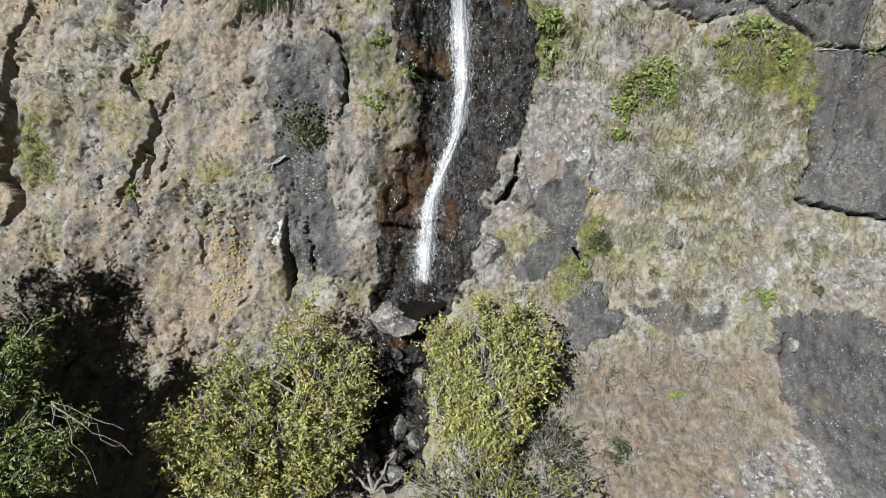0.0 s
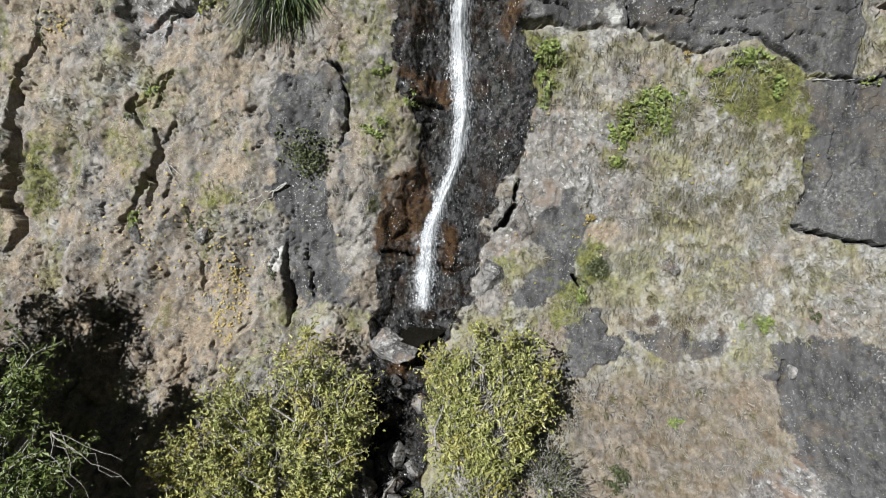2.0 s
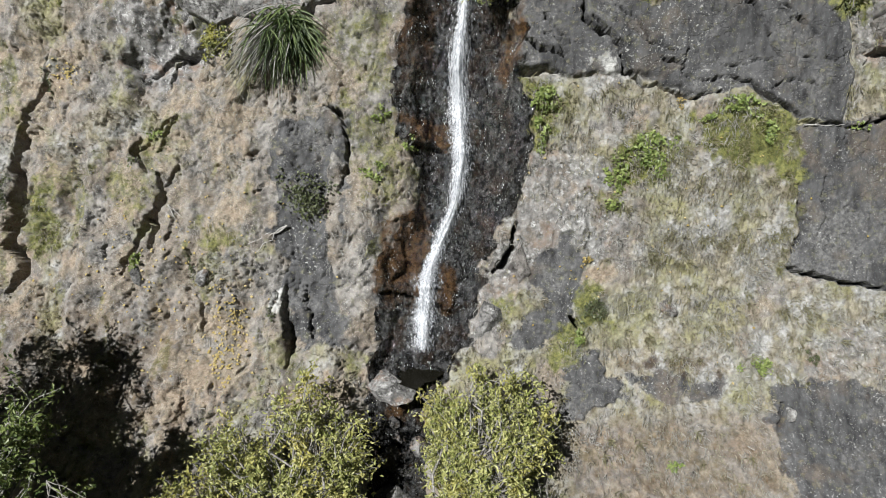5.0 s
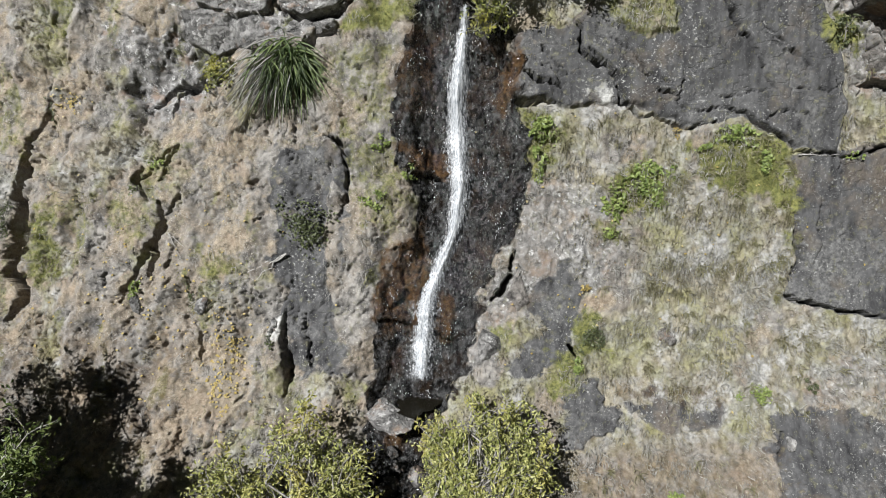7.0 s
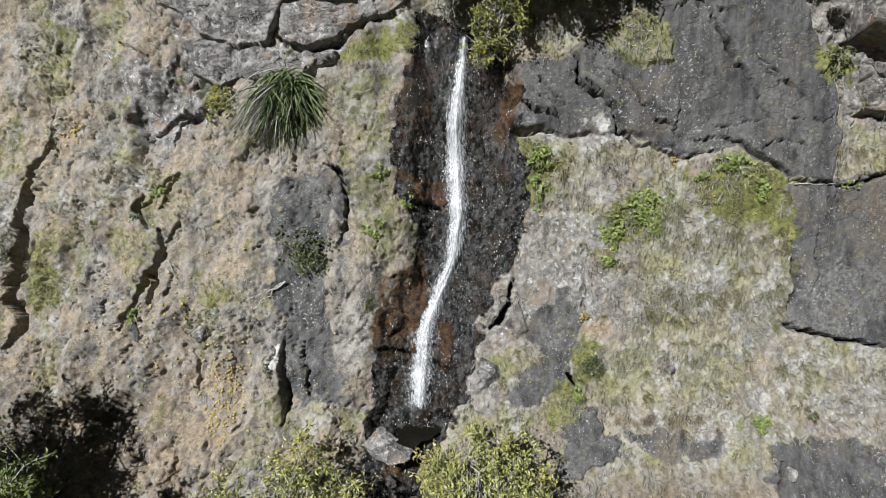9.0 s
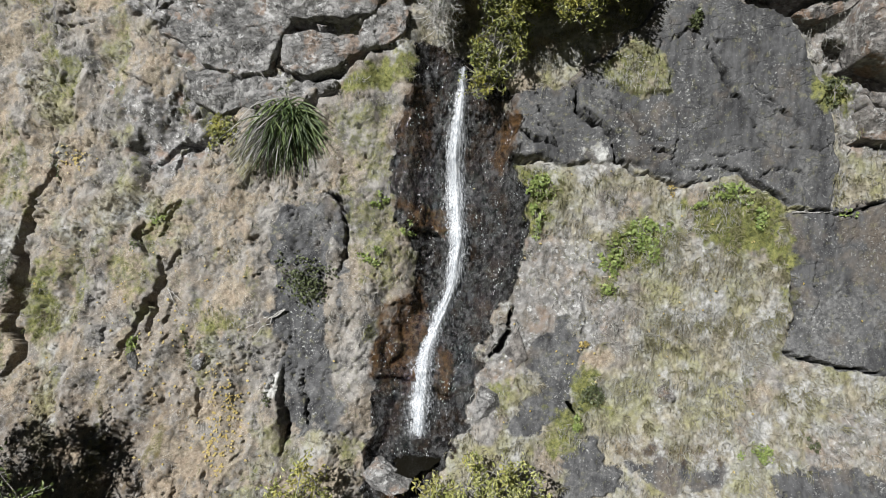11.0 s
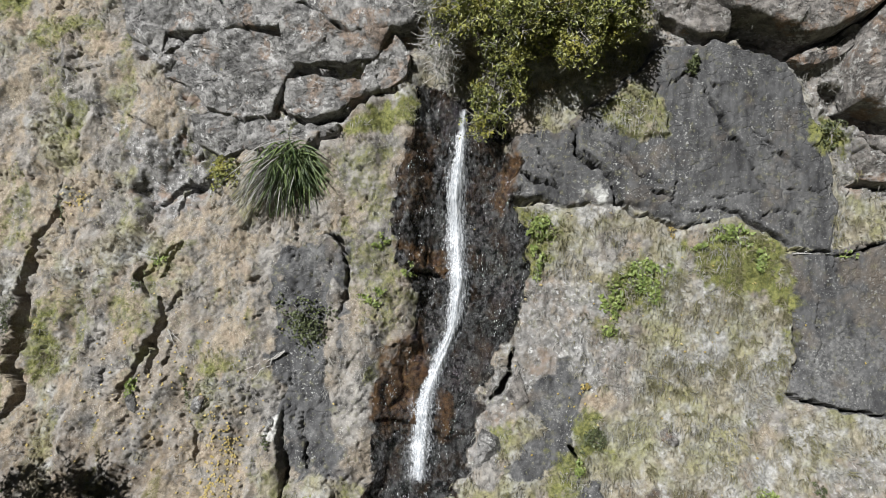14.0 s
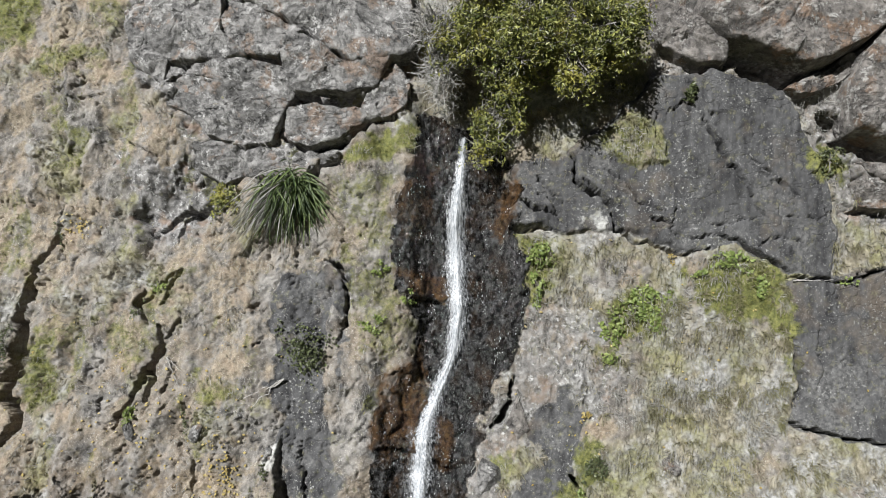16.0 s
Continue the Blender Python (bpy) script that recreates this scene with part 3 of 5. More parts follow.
    soaked_sheen = n.mix(n.ramp(n.noise(4.5, 7, 0.72, squeeze=(1.4, 1.4, 0.8)), 0.42, 0.64), (0.004, 0.004, 0.004), (0.10, 0.10, 0.102))
    soaked_sheen = n.mix(n.ramp(n.noise(1.8, 4), 0.50, 0.66, 0, 0.7), soaked_sheen, n.mix(gritty, (0.012, 0.008, 0.005), (0.075, 0.045, 0.024)))
    # grey veins paint in the sheen of sky reflected by the wet rock
    soaked_sheen = n.mix(n.ramp(n.noise(10, 5, 0.72, squeeze=(1.2, 1.2, 0.6)), 0.57, 0.64), soaked_sheen, (0.17, 0.172, 0.176))
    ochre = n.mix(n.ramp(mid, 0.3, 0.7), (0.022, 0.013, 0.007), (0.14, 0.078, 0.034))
    earth = n.mix(n.ramp(n.noise(9, 5, 0.7), 0.58, 0.68, 0, 0.8), earth, (0.085, 0.07, 0.055))
    earth = n.mix(n.ramp(n.noise(1.5, 5, 0.65), 0.52, 0.62, 0, 0.7), earth, n.mix(gritty, (0.23, 0.17, 0.12), (0.45, 0.36, 0.265)))
    rock = n.mix(n.ramp(n.noise(12, 5, 0.68), 0.58, 0.65, 0, 0.7), rock, (0.43, 0.425, 0.415))
    c = n.mix(edged(soil), rock, earth)
    c = n.mix(n.math("MULTIPLY", n.ramp(n.noise(1.2, 3), 0.40, 0.60), n.ramp(n.noise(42, 2, 0.5), 0.645, 0.69)), c, (0.68, 0.65, 0.58))
    c = n.mix(edged(straw), c, hay)
    c = n.mix(edged(lichen), c, crust)
    c = n.mix(edged(slate, 0.25, 1.0), c, slab)
    c = n.mix(edged(pale, 0.5, 2.2), c, (0.62, 0.62, 0.60))
    c = n.mix(edged(green, 0.7, 2.4), c, leaf)
    w = edged(wet, 0.3, 0.9)
    c = n.mix(w, c, soaked_sheen)
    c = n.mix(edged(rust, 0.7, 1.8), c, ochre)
    joints = n.ramp(n.math("ABSOLUTE", n.math("SUBTRACT", n.noise(0.9, 5, 0.55, squeeze=(1.0, 1.0, 1.8)), 0.5), 0.0), 0.0, 0.02)
    stony = n.ramp(slate, 0.3, 0.7, 1.0, 0.30)
    height = n.math("ADD", n.math("MULTIPLY", n.math("MULTIPLY", n.noise(4.5, 6, 0.62), stony), 0.55), n.math("MULTIPLY", n.math("MULTIPLY", fine, stony), 0.16))
    height = n.math("ADD", height, n.math("MULTIPLY", n.math("MULTIPLY", joints, slate), 0.14))
    n.bump(n.math("ADD", height, n.math("MULTIPLY", w, n.math("MULTIPLY", n.noise(6, 6, 0.68, squeeze=(1.2, 1.2, 0.7)), 1.6))), 1.0, 0.085)
    rough = n.ramp(w, 0, 1, 0.92, 0.11)
    return n.finish(c, rough)


def leaf_material(name, dark, light, tip=None, through=0.22, patchy=0.0):
    n = Nodes(name)
    info = n.add("ShaderNodeNewGeometry")
    r = info.outputs["Random Per Island"]
    if patchy:
        r = n.math("ADD", n.math("MULTIPLY", r, 1 - patchy), n.math("MULTIPLY", n.ramp(n.noise(5, 5, 0.65), 0.36, 0.64), patchy))
    c = n.mix(r, dark, light)
    if tip:
        c = n.mix(n.ramp(n.noise(1.3, 3), 0.5, 0.7), c, tip)
    c = n.mix(n.ramp(n.noise(45, 2), 0.35, 0.7, 0, 0.35), c, dark)
    n.finish(c, 0.5)
    n.bump(n.noise(30, 2), 0.3, 0.01)
    tr = n.add("ShaderNodeBsdfTranslucent", Color=c)
    mx = n.add("ShaderNodeMixShader", Fac=through)
    n.tree.links.new(n.bsdf.outputs[0], mx.inputs[1])
    n.tree.links.new(tr.outputs[0], mx.inputs[2])
    n.tree.links.new(mx.outputs[0], n.out.inputs["Surface"])
    return n.mat


def bark_material(name, dark, light):
    n = Nodes(name)
    c = n.mix(n.ramp(n.noise(14, 4), 0.35, 0.65), dark, light)
    n.bump(n.noise(40, 3), 0.6, 0.01)
    return n.finish(c, 0.85)


def stone_material(name, dark, light, patch, brown):
    n = Nodes(name)
    mid = n.noise(3.4, 6, 0.72)
    c = n.mix(n.ramp(mid, 0.38, 0.62), dark, light)
    c = n.mix(n.ramp(n.noise(1.1, 5, 0.65), 0.50, 0.58, 0, 0.8), c, n.mix(n.ramp(n.noise(10, 5, 0.7), 0.38, 0.62), tuple(x * 0.5 for x in dark), tuple(x * 0.5 for x in light)))
    c = n.mix(n.ramp(n.noise(1.3, 5, 0.65), 0.55, 0.62, 0, 0.85), c, n.mix(n.ramp(n.noise(14, 4, 0.6), 0.35, 0.65), tuple(x * 0.6 for x in brown), tuple(x * 1.35 for x in brown)))
    c = n.mix(n.math("MULTIPLY", n.ramp(n.noise(1.5, 3), 0.42, 0.56), n.ramp(n.noise(6.5, 6, 0.72), 0.53, 0.58, 0, 0.9)), c, patch)
    c = n.mix(n.ramp(n.noise(17, 4, 0.65), 0.62, 0.68, 0, 0.8), c, tuple(x * 0.35 for x in dark))
    c = n.mix(n.ramp(n.noise(36, 2), 0.66, 0.71, 0, 0.8), c, (0.58, 0.58, 0.56))
    cracks = n.ramp(n.math("ABSOLUTE", n.math("SUBTRACT", n.noise(0.9, 5, 0.62, squeeze=(1.0, 1.0, 2.0)), 0.5), 0.0), 0.0, 0.014)
    n.bump(n.math("ADD", n.math("ADD", mid, n.math("MULTIPLY", n.noise(13, 5, 0.65), 0.5)), n.math("MULTIPLY", cracks, 0.6)), 1.0, 0.10)
    return n.finish(c, 0.9)


def water_material():
    n = Nodes("falling_water")
    streak = n.noise(6, 4, 0.6, squeeze=(5.0, 5.0, 0.5))
    c = n.mix(n.ramp(streak, 0.35, 0.65), (0.44, 0.48, 0.53), (0.74, 0.76, 0.79))
    n.finish(c, 0.35)
    n.bump(streak, 0.35, 0.04)
    clearing = n.add("ShaderNodeBsdfTransparent")
    mx = n.add("ShaderNodeMixShader")
    edge = n.add("ShaderNodeAttribute")
    edge.attribute_name = "foam"
    solid = n.ramp(n.math("ADD", edge.outputs["Fac"], n.math("MULTIPLY", n.math("SUBTRACT", streak, 0.5), 2.0)), 0.10, 0.95)
    n.tree.links.new(solid, mx.inputs[0])
    n.tree.links.new(clearing.outputs[0], mx.inputs[1])
    n.tree.links.new(n.bsdf.outputs[0], mx.inputs[2])
    n.tree.links.new(mx.outputs[0], n.out.inputs["Surface"])
    return n.mat


CLIFF = cliff_material()
LEAF_SPRING = leaf_material("yellow_green_leaves", (0.21, 0.25, 0.055), (0.74, 0.73, 0.30), (0.68, 0.60, 0.18), 0.25)
LEAF_DEEP = leaf_material("green_leaves", (0.075, 0.125, 0.03), (0.30, 0.36, 0.11), None, 0.2)
LEAF_OLIVE = leaf_material("olive_leaves", (0.06, 0.085, 0.018), (0.46, 0.47, 0.13), (0.42, 0.38, 0.07), 0.12)
LEAF_FRESH = leaf_material("fresh_green_leaves", (0.17, 0.25, 0.055), (0.46, 0.53, 0.18))
LEAF_DULL = leaf_material("dull_green_leaves", (0.06, 0.075, 0.035), (0.17, 0.20, 0.08))
BLADE_GREEN = leaf_material("green_blades", (0.03, 0.06, 0.02), (0.26, 0.34, 0.12))
BLADE_MOSS = leaf_material("mossy_grass_blades", (0.11, 0.13, 0.03), (0.38, 0.38, 0.11), patchy=0.6)
BLADE_STRAW = leaf_material("dry_grass_blades", (0.17, 0.14, 0.085), (0.58, 0.545, 0.445), (0.42, 0.40, 0.25), patchy=0.7)
BLADE_TUFT = leaf_material("tuft_blades", (0.12, 0.11, 0.05), (0.50, 0.47, 0.30), (0.30, 0.30, 0.13), patchy=0.6)
BLADE_GREY = leaf_material("withered_grass_blades", (0.26, 0.25, 0.225), (0.68, 0.67, 0.64), patchy=0.7)
LEAF_FALLEN = leaf_material("fallen_yellow_leaves", (0.45, 0.34, 0.10), (0.66, 0.54, 0.24))
BARK = bark_material("grey_bark", (0.16, 0.15, 0.135), (0.44, 0.42, 0.39))
TWIG = bark_material("bleached_twigs", (0.36, 0.35, 0.33), (0.64, 0.62, 0.60))
STONE = stone_material("boulder_stone", (0.085, 0.083, 0.082), (0.40, 0.39, 0.38), (0.56, 0.555, 0.545), (0.27, 0.20, 0.155))
STONE_WARM = stone_material("warm_boulder_stone", (0.10, 0.092, 0.088), (0.36, 0.33, 0.305), (0.50, 0.49, 0.47), (0.24, 0.16, 0.11))
STONE_WET = stone_material("wet_stream_stone", (0.035, 0.033, 0.032), (0.15, 0.143, 0.138), (0.28, 0.275, 0.27), (0.09, 0.06, 0.04))
WATER = water_material()


# ---------------- builders ----------------
def mesh_object(name, verts, faces, material, smooth_faces=True):
    me = bpy.data.meshes.new(name)
    verts = np.asarray(verts, np.float32)
    if isinstance(faces, np.ndarray):
        n, k = faces.shape
        me.vertices.add(len(verts))
        me.vertices.foreach_set("co", verts.ravel())
        me.loops.add(n * k)
        me.loops.foreach_set("vertex_index", faces.astype(np.int32).ravel())
        me.polygons.add(n)
        me.polygons.foreach_set("loop_start", np.arange(0, n * k, k, dtype=np.int32))
        me.update(calc_edges=True)
    else:
        me.from_pydata([tuple(map(float, v)) for v in verts], [], faces)
    me.polygons.foreach_set("use_smooth", np.full(len(me.polygons), smooth_faces))
    me.materials.append(material)
    me.validate()
    return new(name, me)


def thing(name, base, label, category, group="", kind=""):
    ob = new(name)
    ob.location = Vector([float(x) for x in base])
    ob.empty_display_size = 0.2
    return tagged(ob, label, category, group, kind)


def part(name, verts, faces, material, parent, label="", smooth_faces=True):
    base = np.array(parent.location) if parent.parent is None else np.array(parent.location) + np.array(parent.parent.location)
    ob = mesh_object(name, np.asarray(verts, float) - base, faces, material, smooth_faces)
    ob.parent = parent
    return tagged(ob, label)


def tube(points, radii, sides=6):
    """A tapered tube along a line: verts, faces."""
    p = np.asarray(points, float)
    verts, faces = [], []
    tang = np.gradient(p, axis=0)
    tang /= np.linalg.norm(tang, axis=1)[:, None] + 1e-9
    ref = np.array([0.31, 0.2, 0.93])
    for k in range(len(p)):
        a = np.cross(tang[k], ref)
        a /= np.linalg.norm(a) + 1e-9
        b = np.cross(tang[k], a)
        for s in range(sides):
            t = 2 * np.pi * s / sides
            verts.append(p[k] + radii[k] * (math.cos(t) * a + math.sin(t) * b))
    for k in range(len(p) - 1):
        for s in range(sides):
            q = (s + 1) % sides
            faces.append((k * sides + s, k * sides + q, (k + 1) * sides + q, (k + 1) * sides + s))
    return np.array(verts), np.array(faces)


def join(pieces):
    verts, faces, n = [], [], 0
    for v, f in pieces:
        verts.append(v)
        faces.append(f + n)
        n += len(v)
    return np.concatenate(verts), np.concatenate(faces)


def bent(rng, a, b, n=6, wobble=0.12, sag=0.0):
    """A crooked line from a to b."""
    a, b = np.asarray(a, float), np.asarray(b, float)
    t = np.linspace(0, 1, n)[:, None]
    p = a + (b - a) * t
    p += rng.normal(0, wobble * np.linalg.norm(b - a) / n, p.shape) * np.sin(np.pi * t) ** 0.5
    p[:, 2] += sag * np.sin(np.pi * t[:, 0])
    return p


def leaves(rng, centers, size, face=None, bias=0.6, ratio=0.55, vary=0.35):
    """Folded, pointed leaves (four triangles) at the given places."""
    n = len(centers)
    nor = rng.normal(0, 1, (n, 3))
    nor /= np.linalg.norm(nor, axis=1)[:, None]
    if face is not None:
        nor = nor * (1 - bias) + np.asarray(face) * bias
        nor /= np.linalg.norm(nor, axis=1)[:, None]
    ax = np.cross(nor, rng.normal(0, 1, (n, 3)))
    ax /= np.linalg.norm(ax, axis=1)[:, None] + 1e-9
    sd = np.cross(nor, ax)
    s = (size * (1 + vary * rng.uniform(-1, 1, n)))[:, None]
    c = np.asarray(centers)
    base, tip = c - ax * s * 0.5, c + ax * s * 0.5 - nor * s * 0.12
    l, r = c + sd * s * ratio * 0.5 + nor * s * 0.1, c - sd * s * ratio * 0.5 + nor * s * 0.1
    verts = np.stack([base, r, tip, l], 1).reshape(-1, 3)
    k = np.arange(n)[:, None] * 4
    faces = np.concatenate([k + np.array([[0, 1, 2]]), k + np.array([[0, 2, 3]])])
    return verts, faces


def blades(rng, roots, out, length, width, lean, droop=0.5, vary=0.4):
    """Grass blades of two bent pieces: roots, outward directions, lengths."""
    n = len(roots)
    L = (length * (1 + vary * rng.uniform(-1, 1, n)))[:, None]
    d = np.asarray(out) + rng.normal(0, lean, (n, 3))
    d /= np.linalg.norm(d, axis=1)[:, None] + 1e-9
    side = np.cross(d, rng.normal(0, 1, (n, 3)))
    side /= np.linalg.norm(side, axis=1)[:, None] + 1e-9
    mid = roots + d * L * 0.55
    tip = mid + (d * (1 - droop) + np.array([0, 0, -1]) * droop) * L * 0.5
    w = width * 0.5
    verts = np.stack([roots - side * w, roots + side * w, mid + side * w * 0.8, mid - side * w * 0.8, tip], 1).reshape(-1, 3)
    k = np.arange(n)[:, None] * 5
    return verts, np.concatenate([k + np.array([[0, 1, 2]]), k + np.array([[0, 2, 3]]), k + np.array([[3, 2, 4]])])


TOWARD = -AHEAD * 0.8 + np.array([0, 0, 0.5])
TOWARD = TOWARD / np.linalg.norm(TOWARD)
# ---------------- the cliff as one sheet ----------------
def build_cliff():
    rows, cols = GU.shape
    pos = to_world(GU, GV, WGRID).reshape(-1, 3)
    i = np.arange(rows * cols).reshape(rows, cols)
    faces = np.stack([i[:-1, :-1], i[:-1, 1:], i[1:, 1:], i[1:, :-1]], -1).reshape(-1, 4)
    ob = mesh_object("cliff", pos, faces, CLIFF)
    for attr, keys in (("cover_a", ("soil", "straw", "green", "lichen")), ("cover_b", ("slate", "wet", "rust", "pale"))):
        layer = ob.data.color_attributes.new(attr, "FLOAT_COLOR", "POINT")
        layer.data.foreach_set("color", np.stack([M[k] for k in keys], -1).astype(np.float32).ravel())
    return tagged(ob, "steep weathered rock face with dry grass and clefts", "cliff", kind="structure")


build_cliff()


def build_ground():
    """The valley floor from the cliff's foot to the horizon, with an added unseen hillside."""
    xs = np.concatenate([-np.geomspace(2000, 4, 28), np.linspace(-3, 3, 5), np.geomspace(4, 2000, 28)])
    ys = np.concatenate([-np.geomspace(2000, 6, 30), np.linspace(-4, 16, 12)])
    X, Y = np.meshgrid(xs, ys)
    # the rise behind the camera is added to block sky light from the cliff
    Z = -9.5 + 0.5 * fbm(X * 0.07, Y * 0.07, 3, 90) + 70 * smooth(28, 130, -Y + 4 * fbm(X * 0.02, Y * 0.02, 2, 94)) * (1 + 0.15 * fbm(X * 0.015, Y * 0.015, 3, 92))
    i = np.arange(X.size).reshape(X.shape)
    faces = np.stack([i[:-1, :-1], i[:-1, 1:], i[1:, 1:], i[1:, :-1]], -1).reshape(-1, 4)
    n = Nodes("unseen_valley_green")
    # very dark, so that the unseen ground bounces little light
    c = n.mix(n.ramp(n.noise(0.4, 5), 0.35, 0.65), (0.02, 0.028, 0.012), (0.05, 0.06, 0.025))
    n.bump(n.noise(8, 4), 0.6, 0.1)
    ob = mesh_object("ground", np.stack([X, Y, Z], -1).reshape(-1, 3), faces, n.finish(c, 0.95))
    tagged(ob, "dark green valley floor and unseen added hillside that blocks sky light", "ground", kind="structure")


build_ground()


# ---------------- waterfall ----------------
def build_waterfall():
    line = [(0.6, 7.89), (0.53, 7.16), (0.38, 5.9), (0.44, 4.62), (0.47, 3.7), (0.36, 2.77), (-0.01, 1.84), (-0.32, 1.04), (-0.4, 0.13), (-0.43, -0.83)]
    width = [0.26, 0.36, 0.46, 0.50, 0.44, 0.38, 0.38, 0.48, 0.50, 0.46]
    p = np.array(line)
    s = np.linspace(0, len(p) - 1, 220)
    k = np.arange(len(p))
    cu, cv, cwid = np.interp(s, k, p[:, 0]), np.interp(s, k, p[:, 1]), np.interp(s, k, width)
    for _ in range(12):
        cu[1:-1] = (cu[:-2] + cu[1:-1] * 2 + cu[2:]) / 4
    fall = thing("waterfall", on_face(cu[-1:], cv[-1:])[0], "narrow white waterfall running down wet dark rock", "waterfall", kind="stuff")
    for layer, (spread_w, out, seed) in enumerate(((1.0, 0.10, 3), (0.7, 0.16, 7), (1.5, 0.05, 11))):
        rng = np.random.RandomState(seed)
        cols = 14
        verts, foam = [], []
        ridge = fbm(np.linspace(0, 6, cols)[None, :] + 0 * s[:, None], s[:, None] * 1.1, 3, seed)
        for a in range(cols):
            x = (a / (cols - 1) - 0.5) * 2
            u = cu + x * cwid * spread_w * 0.55 * (1 + 0.25 * fbm(s * 2, s * 0 + layer * 5, 2, seed))
            w = face_w(cu, cv)
            w = np.convolve(np.pad(w, 8, mode="edge"), np.ones(17) / 17, "valid")
            w = w + out + 0.10 * (1 - x * x) + 0.03 * ridge[:, a]
            verts.append(to_world(u, cv, w))
            foam.append((1 - abs(x) ** 1.25) * (0.95 if layer < 2 else 0.35) * smooth(1.0, 0.985 - 0.02 * rng.rand(), s / s[-1]) - 0.35 * smooth(0.2, 0.0, s / s[-1]))
        verts = np.stack(verts, 1).reshape(-1, 3)
        i = np.arange(len(s) * cols).reshape(len(s), cols)
        faces = np.stack([i[:-1, :-1], i[:-1, 1:], i[1:, 1:], i[1:, :-1]], -1).reshape(-1, 4)
        ob = part(("stream", "foam", "spray_veil")[layer], verts, faces, WATER, fall)
        at = ob.data.attributes.new("foam", "FLOAT", "POINT")
        at.data.foreach_set("value", np.stack(foam, 1).astype(np.float32).ravel())


build_waterfall()


# ---------------- trees ----------------
def tree(name, root, crown, limbs, twigs, per_twig, size, leaf_mat, bark_mat, label, seed, bare=0.0, trunk_r=0.09, spread_leaf=0.16, twig_len=0.55, open_at=-0.3):
    """A tree whose crown is a set of ellipsoids (u, v, w, ru, rv, rw) on the cliff's axes."""
    rng = np.random.RandomState(seed)
    root = np.asarray(root, float)
    ob = thing(name, root, label, "tree" if name != "shrub" else "shrub")
    cr = np.array(crown, float)
    vol = np.prod(cr[:, 3:], axis=1)
    pick = rng.choice(len(cr), limbs, p=vol / vol.sum())
    dirs = rng.normal(0, 1, (limbs, 3))
    dirs /= np.linalg.norm(dirs, axis=1)[:, None]
    r = rng.uniform(0.35, 0.8, (limbs, 1))
    cuvw = cr[pick, :3] + dirs * cr[pick, 3:] * r
    ends = to_world(cuvw[:, 0], cuvw[:, 1], cuvw[:, 2])
    center = ends.mean(axis=0)
    fork = root + (center - root) * 0.35
    pieces = [tube(bent(rng, root, fork, 6, 0.15), np.linspace(trunk_r, trunk_r * 0.7, 6), 8)]
    part("trunk", *join(pieces), bark_mat, ob)
    twig_pieces, spots = [], []
    for e in ends:
        line = bent(rng, fork, e, 7, 0.45)
        part("limb", *tube(line, np.linspace(trunk_r * 0.45, 0.012, 7), 5), bark_mat, ob)
        for _ in range(twigs):
            a = line[rng.randint(2, 7)]
            d = rng.normal(0, 1, 3) + 0.5 * (a - fork) / (np.linalg.norm(a - fork) + 1e-6) + np.array([0, -0.2, 0.35])
            d /= np.linalg.norm(d)
            tl = twig_len * rng.uniform(0.4, 1.3)
            tw = bent(rng, a, a + d * tl, 4, 0.3)
            twig_pieces.append(tube(tw, [0.011, 0.009, 0.007, 0.004], 3))
            if rng.rand() > bare:
                t = rng.uniform(0.1, 1.05, per_twig)
                q = np.stack([np.interp(t, np.linspace(0, 1, 4), tw[:, k]) for k in range(3)], 1)
                spots.append(q + rng.normal(0, spread_leaf * 0.4, q.shape))
    tagged(part("twigwork", *join(twig_pieces), bark_mat, ob), kind="stuff")
    if spots:
        q = np.concatenate(spots)
        gap = perlin(q[:, 0] * 2.3 + q[:, 1] * 0.7, q[:, 2] * 2.3 - q[:, 1] * 0.9, seed + 60) + 0.5 * perlin(q[:, 0] * 5.5 - q[:, 1], q[:, 2] * 5.5 + q[:, 1], seed + 61)
        q = q[gap + rng.normal(0, 0.12, len(q)) > open_at]
        tagged(part("foliage", *leaves(rng, q, size, TOWARD, 0.40, 0.44), leaf_mat, ob, "clusters of small leaves", False), kind="stuff")
    return ob


def at_w(p, w):
    return (p[0], p[1], float(face_w(p[0], p[1])[0]) + w)


def ell(p, w, ru, rv, rw):
    return (*at_w(p, w), ru, rv, rw)


SPRING = "airy tree with yellow-green leaves and grey stems by the stream"
tree("tree", on_face(*(-1.97, -5.55), 0.0)[0],
     [ell((-4.08, -2.86), 1.0, 1.25, 1.0, 0.7), ell((-2.88, -1.79), 0.8, 0.7, 0.9, 0.5), ell((-4.25, -4.08), 1.1, 1.1, 0.8, 0.7), ell((-1.95, -2.59), 0.8, 0.65, 1.1, 0.5), ell((-2.81, -3.95), 1.0, 1.1, 0.9, 0.6), ell((-4.92, -3.53), 1.1, 0.55, 0.9, 0.5)],
     180, 14, 18, 0.10, LEAF_SPRING, BARK, SPRING, 4, twig_len=0.45)
tree("tree", on_face(*(0.17, -5.44), 0.0)[0],
     [ell((0.05, -2.35), 0.8, 0.6, 0.85, 0.45), ell((1.25, -2.35), 0.9, 1.25, 1.15, 0.7), ell((0.45, -2.2), 0.8, 0.7, 0.9, 0.5), ell((2.0, -2.45), 0.8, 0.65, 0.8, 0.5), ell((1.3, -1.4), 0.7, 0.95, 0.55, 0.45), ell((1.2, -3.2), 0.9, 0.8, 0.45, 0.5)],
     160, 14, 17, 0.10, LEAF_SPRING, BARK, SPRING, 5, twig_len=0.42)
